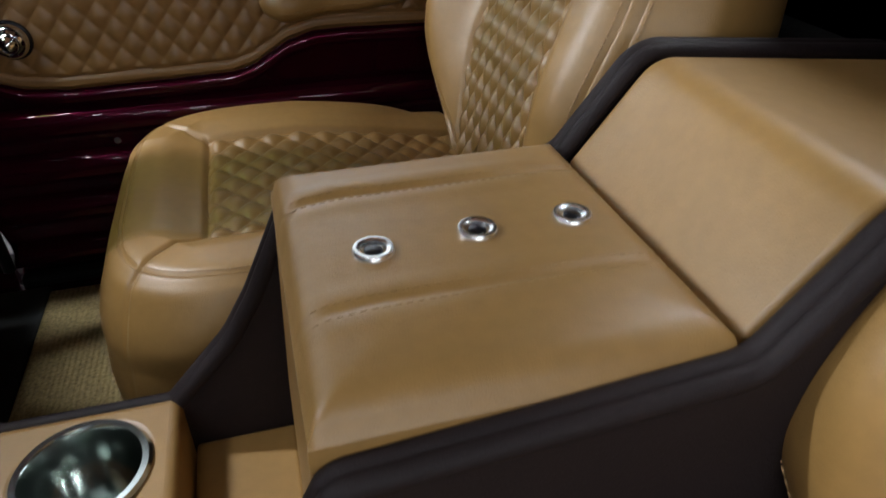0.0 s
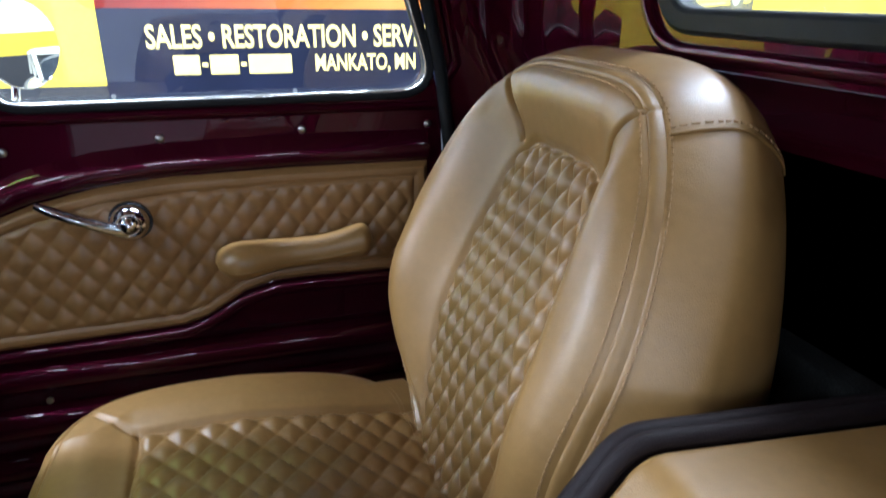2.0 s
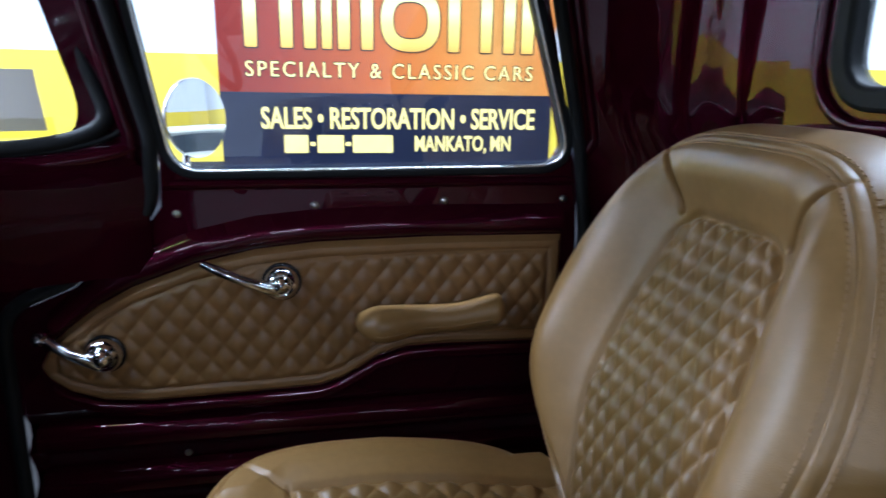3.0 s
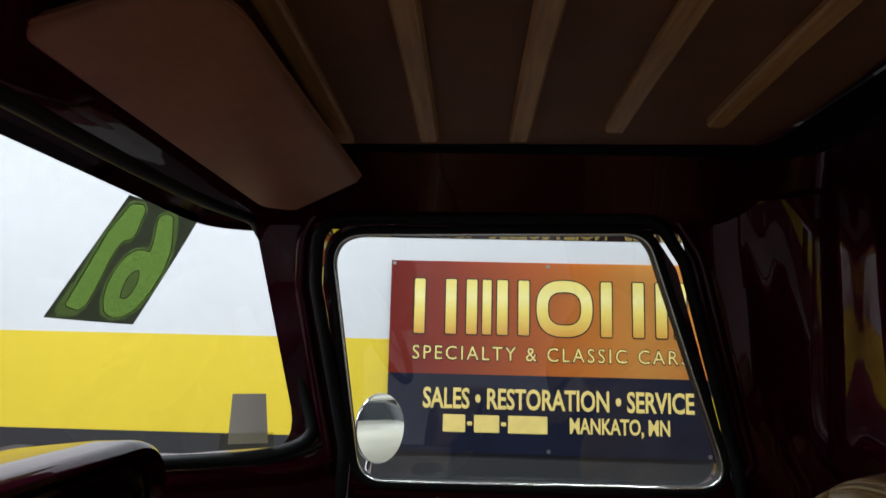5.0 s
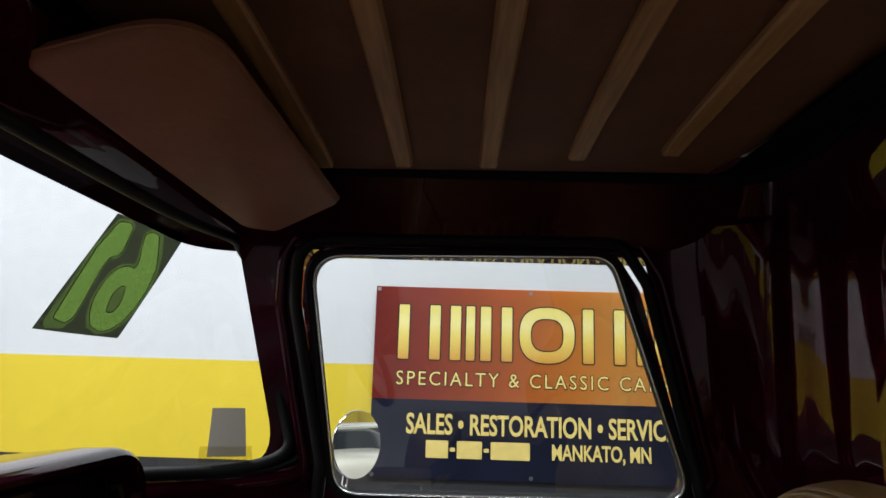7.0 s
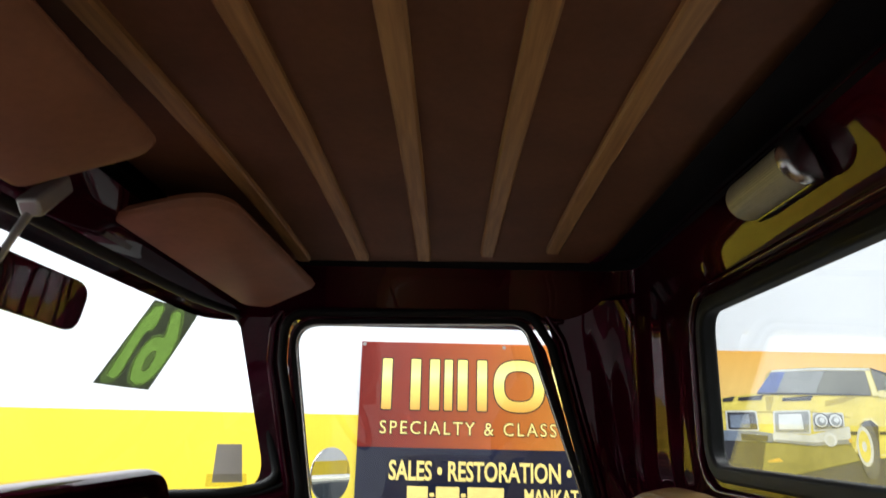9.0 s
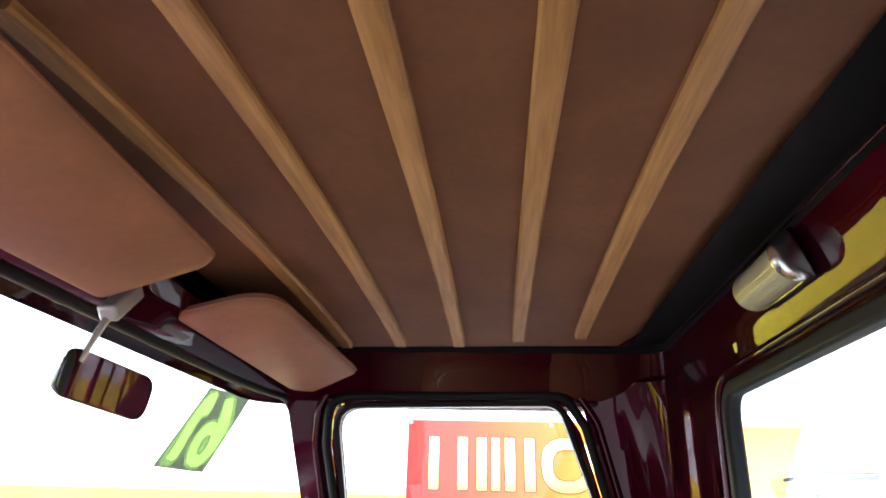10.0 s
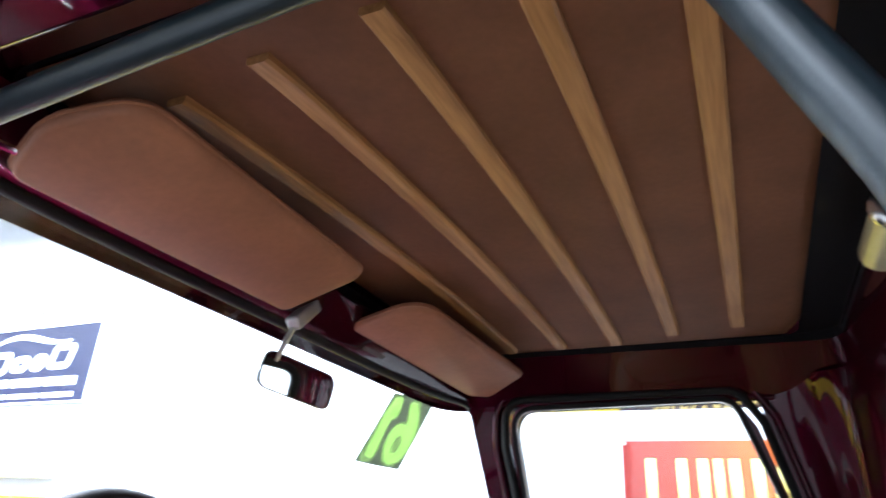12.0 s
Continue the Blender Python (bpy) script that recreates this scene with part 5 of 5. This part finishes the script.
pic("windscreen_print", "smoke", [(-0.218, 0.318), (-0.145, 0.461), (0.116, 0.463), (0.134, 0.316), (-0.051, 0.315)], 5, 0.004)
pic("roof_edge", "chrome", [(-0.495, 0.445), (-0.475, 0.457), (-0.217, 0.477), (0.144, 0.482), (0.149, 0.468), (-0.218, 0.463), (-0.477, 0.444)], 6)
pic("a_pillar", "pale", [(0.113, 0.474), (0.143, 0.479), (0.178, 0.313), (0.144, 0.302)], 6)
pic("side_glass", "smoke", [(0.153, 0.468), (0.220, 0.448), (0.306, 0.377), (0.349, 0.317), (0.188, 0.306)], 5, 0.006)
pic("vinyl_roof_edge", "dark", [(0.152, 0.486), (0.247, 0.456), (0.355, 0.361), (0.340, 0.353), (0.234, 0.441), (0.153, 0.472)], 6)
pic("cowl_line", "dark", [(-0.590, 0.313), (-0.218, 0.318), (0.134, 0.316), (0.134, 0.309), (-0.219, 0.307), (-0.591, 0.302)], 6)
disc("door_mirror_print", "pale", 0.208, 0.321, 0.036, 0.025, 7)
pic("scoop", "dark", [(-0.811, 0.272), (-0.730, 0.288), (-0.751, 0.256), (-0.813, 0.251)], 5)
pic("scoop", "dark", [(-0.712, 0.281), (-0.547, 0.300), (-0.568, 0.267), (-0.714, 0.260)], 5)
pic("scoop", "dark", [(-0.432, 0.285), (-0.234, 0.303), (-0.256, 0.271), (-0.434, 0.263)], 5)
pic("bonnet_crease", "shade", [(-0.165, 0.269), (-0.016, 0.301), (0.057, 0.303), (-0.058, 0.258), (-0.169, 0.234)], 4)
pic("bonnet_crease", "shade", [(-0.541, 0.289), (-0.483, 0.290), (-0.512, 0.204), (-0.541, 0.204)], 5)
pic("bonnet_edge", "shade", [(-0.860, 0.193), (-0.245, 0.204), (-0.023, 0.177), (-0.025, 0.166), (-0.246, 0.193), (-0.861, 0.182)], 5)
pic("grille_frame", "chrome", [(-0.802, 0.198), (-0.606, 0.202), (-0.599, 0.076), (-0.804, 0.071)], 6, 0.01)
pic("grille_print", "dark", [(-0.792, 0.187), (-0.615, 0.191), (-0.609, 0.086), (-0.792, 0.082)], 7, 0.008)
pic("grille_glint", "blue_grey", [(-0.779, 0.170), (-0.659, 0.176), (-0.655, 0.095), (-0.777, 0.093)], 8, 0.004)
pic("grille_frame", "chrome", [(-0.502, 0.201), (-0.265, 0.214), (-0.277, 0.066), (-0.510, 0.060)], 6, 0.012)
pic("grille_print", "grey", [(-0.492, 0.191), (-0.277, 0.203), (-0.290, 0.076), (-0.499, 0.071)], 7, 0.01)
pic("grille_glint", "white", [(-0.471, 0.181), (-0.326, 0.188), (-0.321, 0.093), (-0.476, 0.089)], 8, 0.004)
pic("lamp_bezel", "chrome", [(-0.253, 0.196), (-0.060, 0.201), (-0.061, 0.095), (-0.261, 0.080)], 6, 0.008)
pic("lamp_bezel", "grey", [(-0.246, 0.186), (-0.069, 0.190), (-0.071, 0.106), (-0.252, 0.091)], 7, 0.008)
disc("headlamp_rim", "dark", -0.207, 0.148, 0.047, 0.048, 8)
disc("headlamp_print", "white", -0.207, 0.148, 0.040, 0.041, 9)
disc("headlamp_glass", "grey", -0.207, 0.144, 0.029, 0.029, 10)
disc("headlamp_glint", "white", -0.203, 0.152, 0.016, 0.016, 11)
disc("headlamp_rim", "dark", -0.117, 0.150, 0.047, 0.048, 8)
disc("headlamp_print", "white", -0.117, 0.150, 0.040, 0.041, 9)
disc("headlamp_glass", "grey", -0.117, 0.147, 0.029, 0.028, 10)
disc("headlamp_glint", "white", -0.113, 0.154, 0.017, 0.016, 11)
pic("bumper", "blue_grey", [(-0.847, 0.077), (-0.610, 0.075), (-0.517, 0.064), (-0.522, 0.008), (-0.615, 0.013), (-0.851, 0.014)], 7, 0.01)
pic("bumper_gap", "dark", [(-0.719, 0.059), (-0.547, 0.049), (-0.557, 0.014), (-0.715, 0.017)], 8, 0.006)
pic("bumper", "chrome", [(-0.528, 0.067), (-0.288, 0.059), (-0.030, 0.121), (-0.035, 0.012), (-0.266, -0.007), (-0.514, 0.015)], 7, 0.012)
pic("bumper_shade", "grey", [(-0.513, 0.029), (-0.264, 0.014), (-0.035, 0.040), (-0.035, 0.012), (-0.266, -0.007), (-0.508, 0.012)], 8, 0.006)
pic("under_shadow", "dark", [(-0.873, 0.014), (-0.514, 0.015), (-0.568, -0.185), (-0.884, -0.158)], 4)
# olive patch: reflection haze of the rear window glass, painted into the print
pic("valance", "olive", [(-0.565, 0.007), (-0.266, -0.007), (-0.035, 0.012), (0.011, -0.087), (-0.408, -0.181), (-0.606, -0.179)], 5, 0.004)
disc("fog_lamp", "white", -0.162, 0.034, 0.040, 0.042, 9)
disc("fog_lamp_glass", "chrome", -0.166, 0.030, 0.026, 0.028, 10)
disc("side_marker", "amber", -0.040, 0.030, 0.011, 0.014, 9)
pic("side_stripe", "dark", [(-0.027, 0.086), (0.031, 0.087), (0.029, 0.066), (-0.029, 0.065)], 5)
pic("side_stripe", "dark", [(0.154, 0.090), (0.753, 0.107), (0.750, 0.086), (0.151, 0.069)], 5)
pic("arch", "dark", [(-0.002, -0.070), (0.025, 0.097), (0.068, 0.154), (0.112, 0.163), (0.150, 0.121), (0.133, -0.073)], 5, 0.012)
pic("arch_lip", "pale", [(-0.019, -0.036), (0.019, 0.104), (0.065, 0.165), (0.113, 0.173), (0.158, 0.128), (0.150, 0.121), (0.108, 0.159), (0.067, 0.151), (0.029, 0.097), (-0.005, -0.035)], 6, 0.004)
disc("tyre", "rubber", 0.072, -0.023, 0.064, 0.176, 6)
disc("wheel_print", "chrome", 0.049, -0.003, 0.050, 0.120, 7)
disc("wheel_print", "yellow", 0.045, -0.003, 0.036, 0.095, 8)
disc("hub_print", "chrome", 0.042, -0.003, 0.014, 0.031, 9)
disc("tyre", "rubber", 0.642, 0.042, 0.058, 0.127, 6)
disc("wheel_print", "chrome", 0.633, 0.049, 0.039, 0.085, 7)
pic("sill_line", "pale", [(0.144, -0.046), (0.555, -0.015), (0.553, -0.026), (0.142, -0.059)], 5)
pic("lane_mark", "amber", [(-0.568, -0.103), (-0.494, -0.081), (-0.468, -0.104), (-0.561, -0.110)], 6)

# ---- blue enamel sign and wall heater far along the wall ----
sign = thing("enamel_sign", "blue enamel garage sign with white bars, hung on a wire", "sign", at=(-6.65, 3.9, 2.92))
M_SIGN = mat("blue_enamel", (0.009, 0.011, 0.036), 0.5, spec=0.15, vary=0.08, vary_scale=5)
M_SIGNW = mat("white_enamel", (0.75, 0.77, 0.80), 0.3, vary=0.05, vary_scale=8)
part("panel", box((-0.95, -0.005, -0.42), (0.87, 0.012, 0.42)), M_SIGN, sign, bevel=0.004)
bm = bm_new()
add_plate(bm, [(-0.95, -0.42), (0.87, -0.42), (0.87, 0.42), (-0.95, 0.42)], [[(-0.93, -0.40), (0.85, -0.40), (0.85, 0.40), (-0.93, 0.40)]], -0.012, -0.006, lambda u, v, w: (u, w, v))
part("border", bm, M_SIGNW, sign, "thin white border", smooth=False)
# the maker's script as a plain wave and four blobs
wave = [(-0.80 + 1.25 * k / 24, -0.010, 0.24 + 0.06 * math.sin(k / 24 * 5.2) + 0.05 * k / 24) for k in range(25)]
part("wave_bar", tube(wave, [0.012 + 0.022 * math.sin(math.pi * k / 24) for k in range(25)], 8, flat=0.3, up=(0, 1, 0)), M_SIGNW, sign)
for u0, u1, v0, v1 in ((-0.82, -0.46, -0.10, 0.16), (-0.40, -0.14, -0.08, 0.10), (-0.08, 0.12, -0.08, 0.11), (0.18, 0.52, -0.07, 0.20)):
    o, h = ring_shape(u0, u1, v0, v1, 0.09, 0.07)
    part("script_blob", plate([(a + 0.25 * b, b) for a, b in o], [[(a + 0.25 * b, b) for a, b in h[0]]], -0.010, -0.006, lambda u, v, w: (u, w, v)), M_SIGNW, sign, smooth=False)
for z0, z1, cuts in ((-0.24, -0.15, (-0.85, -0.32, 0.20, 0.72)), (-0.36, -0.31, (-0.85, -0.32, 0.20, 0.72))):
    for a, b in zip(cuts, cuts[1:]):
        part("plain_bar", box((a, -0.009, z0), (b - 0.05, -0.006, z1)), M_SIGNW, sign)
part("wire", tube([(-0.75, 0.0, 0.42), (-0.4, 0.004, 0.54), (-0.05, 0.006, 0.60), (0.25, 0.004, 0.50), (0.45, 0.0, 0.42)], 0.006, 6), M_BLACK, sign)
heater = thing("wall_heater", "cream painted metal wall box under the enamel sign", "heater", at=(-6.7, 3.92, 1.96))
M_CREAM = mat("cream_metal", (0.70, 0.68, 0.58), 0.4, vary=0.05, vary_scale=6)
part("body", box((-0.8, -0.16, -0.18), (0.76, 0.0, 0.12)), M_CREAM, heater, bevel=0.015)
part("lid", box((-0.82, -0.18, 0.10), (0.78, 0.0, 0.17)), M_CREAM, heater, bevel=0.012)

# ---- stickers on the windscreen ----
def on_screen(u, v, w):
    return Vector((screen_x(u, v) + 0.0035 + w, u, v))


st = thing("year_sticker", "dark foil sticker with bright green digits on the windscreen", "sticker", at=(-0.67, 0.89, 1.69))


def stuck(bm):
    bmesh.ops.translate(bm, vec=(0.67, -0.89, -1.69), verts=bm.verts)
    return bm


M_FOIL = film("dark_foil", (0.040, 0.045, 0.026))
M_GREEN = film("green_foil", (0.15, 0.25, 0.050), 0.05)


def skewed(u, v, w):
    """Unit box to the sticker's field on the glass; u runs from the driver's side."""
    y = 0.807 + 0.165 * u + 0.001 * v + 0.019 * u * v
    return on_screen(y, 1.614 - 0.003 * u + v * (0.160 + 0.011 * u), w)


def sheet_of(loops, w):
    """One sheet of foil between outlines (even and odd), laid on the glass."""
    bm = bm_new()
    edges = []
    for lp in loops:
        vs = [bm.verts.new((u, v, 0)) for u, v in lp]
        edges += [bm.edges.new((vs[i], vs[(i + 1) % len(vs)])) for i in range(len(vs))]
    bmesh.ops.triangle_fill(bm, use_beauty=True, use_dissolve=False, edges=edges)
    for v in bm.verts:
        v.co = skewed(v.co.x, v.co.y, w)
    return stuck(bm)


border = [(k / 12, 0.0) for k in range(12)] + [(1.0, k / 12) for k in range(12)] + [(1 - k / 12, 1.0 + (0.012 if k < 7 else 0.0)) for k in range(12)] + [(0.0, 1 - k / 12) for k in range(12)]
# bubble digits, each with a paler halo that the print leaves on its outer side
ONE = rounded([(0.078, 0.940), (0.215, 0.965), (0.291, 0.925), (0.360, 0.746), (0.355, 0.680), (0.264, 0.660), (0.261, 0.580), (0.290, 0.442), (0.340, 0.253), (0.356, 0.124), (0.303, 0.075), (0.130, 0.102), (0.112, 0.195), (0.092, 0.344), (0.041, 0.704)], 0.05, 4)
SIX = rounded([(0.479, 0.907), (0.563, 0.944), (0.660, 0.936), (0.790, 0.800), (0.902, 0.646), (0.955, 0.467), (0.955, 0.279), (0.925, 0.150), (0.850, 0.067), (0.748, 0.039), (0.605, 0.082), (0.497, 0.186), (0.425, 0.311), (0.401, 0.432), (0.415, 0.534), (0.469, 0.597), (0.548, 0.625), (0.665, 0.611), (0.613, 0.717)], 0.05, 4)
EYE = rounded([(0.682, 0.458), (0.624, 0.441), (0.602, 0.372), (0.632, 0.279), (0.670, 0.213), (0.744, 0.210), (0.761, 0.268), (0.747, 0.358)], 0.04, 4)
ONE_HALO = rounded([(0.055, 0.968), (0.215, 0.988), (0.310, 0.945), (0.385, 0.750), (0.378, 0.655), (0.292, 0.635), (0.287, 0.580), (0.312, 0.450), (0.366, 0.250), (0.384, 0.105), (0.330, 0.033), (0.130, 0.018), (0.055, 0.070), (0.045, 0.370), (0.006, 0.710)], 0.04, 4)
SIX_HALO = rounded([(0.455, 0.925), (0.550, 0.972), (0.660, 0.978), (0.725, 0.950), (0.855, 0.800), (0.960, 0.620), (0.992, 0.450), (0.988, 0.268), (0.958, 0.125), (0.870, 0.038), (0.745, 0.016), (0.580, 0.060), (0.475, 0.170), (0.403, 0.300), (0.379, 0.435), (0.392, 0.548), (0.450, 0.622), (0.545, 0.650), (0.622, 0.648), (0.588, 0.720)], 0.04, 4)
M_HALO = film("pale_green_foil", (0.085, 0.125, 0.036), 0.03)
part("foil", sheet_of([border, SIX_HALO, ONE_HALO], 0.0), M_FOIL, st, "dark translucent foil", smooth=False)
part("foil", sheet_of([EYE], 0.0), M_HALO, st, smooth=False)
for digit, halo, holes in ((SIX, SIX_HALO, [EYE]), (ONE, ONE_HALO, [])):
    part("digit_halo", sheet_of([halo, digit], 0.0), M_HALO, st, "dull green halo", smooth=False)
    part("digit", sheet_of([digit] + holes, 0.0), M_GREEN, st, "bright green digit", smooth=False)
    for lp in [digit] + holes:
        part("digit_outline", stuck(tube([skewed(u, v, 0.0008) for u, v in lp], 0.0006, 5, True)), M_INK, st)

tag = thing("inspection_tag", "small grey paper tag taped in the windscreen corner", "sticker", at=(-0.56, 1.13, 1.455))
M_PAPER = bpy.data.materials.new("grey_paper")
M_PAPER.use_nodes = True
pn, pl = M_PAPER.node_tree.nodes, M_PAPER.node_tree.links
pn.remove(pn["Principled BSDF"])
p1, p2, p3, p4 = (pn.new(k) for k in ("ShaderNodeBsdfTranslucent", "ShaderNodeBsdfDiffuse", "ShaderNodeMixShader", "ShaderNodeTexNoise"))
p4.inputs["Scale"].default_value = 90
pr = pn.new("ShaderNodeValToRGB")
pr.color_ramp.elements[0].color, pr.color_ramp.elements[1].color = (0.27, 0.25, 0.225, 1), (0.33, 0.31, 0.28, 1)
pl.new(p4.outputs["Fac"], pr.inputs["Fac"])
pl.new(pr.outputs["Color"], p1.inputs[0])
pl.new(pr.outputs["Color"], p2.inputs[0])
p3.inputs[0].default_value = 0.4
pl.new(p1.outputs[0], p3.inputs[1])
pl.new(p2.outputs[0], p3.inputs[2])
pl.new(p3.outputs[0], pn["Material Output"].inputs[0])


def grid_on_screen(y0, y1, z0, z1, w, n=10):
    bm = bm_new()
    add_loft(bm, [[on_screen(y0 + (y1 - y0) * i / n, z0 + (z1 - z0) * k / n, w) - Vector((-0.56, 1.13, 1.455)) for i in range(n + 1)] for k in range(n + 1)], closed=False)
    return bm


part("paper", grid_on_screen(1.1200, 1.1465, 1.418, 1.501, 0.001), M_PAPER, tag)
part("tape", grid_on_screen(1.1145, 1.1505, 1.409, 1.436, 0.0), film("clear_tape", (0.72, 0.70, 0.55)), tag, "clear yellowed tape")

# ---- cream car parked along the wall, seen in the round door mirror ----
car = thing("parked_car", "cream old saloon car with chrome trim parked along the wall", "car", at=(9.6, 2.5, 0.0))
car.scale = (1.0, 1.0, 0.90)
M_CREAMPAINT = mat("cream_car_paint", (0.72, 0.70, 0.60), 0.35, coat=1.0, coat_rough=0.03, vary=0.03, vary_scale=3)
M_DARKGLASS = mat("tinted_car_glass", (0.02, 0.025, 0.03), 0.05, coat=1.0, vary=0.1, vary_scale=5)


def car_ring(x, w, z0, z1, n=28, p=3.0):
    pts = []
    for k in range(n):
        a = 2 * math.pi * k / n
        c, s_ = math.cos(a), math.sin(a)
        pts.append((x, w * math.copysign(abs(c) ** (2 / p), c), (z0 + z1) / 2 + (z1 - z0) / 2 * math.copysign(abs(s_) ** (2 / p), s_)))
    return pts


bm = bm_new()
add_loft(bm, [car_ring(x, w, a, b) for x, w, a, b in ((-2.35, 0.55, 0.42, 0.78), (-2.28, 0.74, 0.34, 0.88), (-2.05, 0.84, 0.28, 0.95), (-1.5, 0.88, 0.26, 1.00), (-0.9, 0.89, 0.25, 1.02), (0.0, 0.90, 0.25, 1.03), (0.9, 0.90, 0.25, 1.02), (1.7, 0.87, 0.28, 0.98), (2.2, 0.80, 0.34, 0.90), (2.35, 0.62, 0.42, 0.80))])
part("body", bm, M_CREAMPAINT, car)
bm = bm_new()
add_loft(bm, [car_ring(x, w, 0.90, b, 24, 3.4) for x, w, b in ((-0.95, 0.70, 0.98), (-0.62, 0.70, 1.22), (-0.30, 0.69, 1.38), (0.2, 0.69, 1.43), (0.8, 0.68, 1.40), (1.2, 0.67, 1.24), (1.5, 0.66, 1.00))])
part("glasshouse", bm, M_DARKGLASS, car, "dark glass cabin")
bm = bm_new()
add_loft(bm, [car_ring(x, w, a, b, 24, 3.4) for x, w, a, b in ((-0.36, 0.66, 1.34, 1.385), (-0.2, 0.705, 1.33, 1.425), (0.3, 0.71, 1.33, 1.45), (0.8, 0.70, 1.33, 1.42), (0.98, 0.64, 1.32, 1.36))])
part("roof", bm, M_CREAMPAINT, car)
for sy in (-1, 1):
    for a, b in (((-0.93, 0.99), (-0.34, 1.36)), ((0.30, 1.0), (0.28, 1.38)), ((1.46, 1.0), (1.0, 1.36))):
        part("pillar", tube([(a[0], sy * 0.685, a[1]), (b[0], sy * 0.675, b[1])], 0.028, 8), M_CREAMPAINT, car)
    part("side_trim", tube([(-2.0, sy * 0.865, 0.72), (-0.8, sy * 0.905, 0.74), (0.9, sy * 0.912, 0.74), (2.0, sy * 0.86, 0.72)], 0.014, 8), M_CHROME, car)
    for wx in (-1.42, 1.38):
        m = pose(wx, sy * 0.80, 0.33, 90, 0, 0)
        wl = part("wheel", turned([(0.0, -0.10), (0.30, -0.10), (0.33, -0.07), (0.33, 0.07), (0.30, 0.10), (0.0, 0.10)], m, 36), M_RUBBER, car)
        part("whitewall", turned([(0.19, -0.112), (0.26, -0.112), (0.26, 0.112), (0.19, 0.112)], m, 36), M_SIGNW, wl)
        part("hub_cap", turned([(0.0, -0.135), (0.08, -0.13), (0.18, -0.105), (0.19, 0.0), (0.18, 0.105), (0.08, 0.13), (0.0, 0.135)], m, 32), M_CHROME, wl)
        part("arch", tube([(wx + 0.40 * math.cos(math.pi * k / 16), sy * 0.875, 0.33 + 0.40 * math.sin(math.pi * k / 16)) for k in range(17)], 0.022, 8), M_CREAMPAINT, car)
    part("headlamp", turned([(0.0, 0.05), (0.07, 0.03), (0.095, 0.0), (0.10, -0.05), (0.0, -0.05)], pose(-2.28, sy * 0.60, 0.76, 0, -90, 0), 24), M_CHROME, car)
for bx in (-2.42, 2.42):
    part("bumper", tube([(bx * 0.93, -0.80, 0.46), (bx, -0.60, 0.46), (bx * 1.01, 0.0, 0.46), (bx, 0.60, 0.46), (bx * 0.93, 0.80, 0.46)], 0.055, 12, flat=0.6), M_CHROME, car)
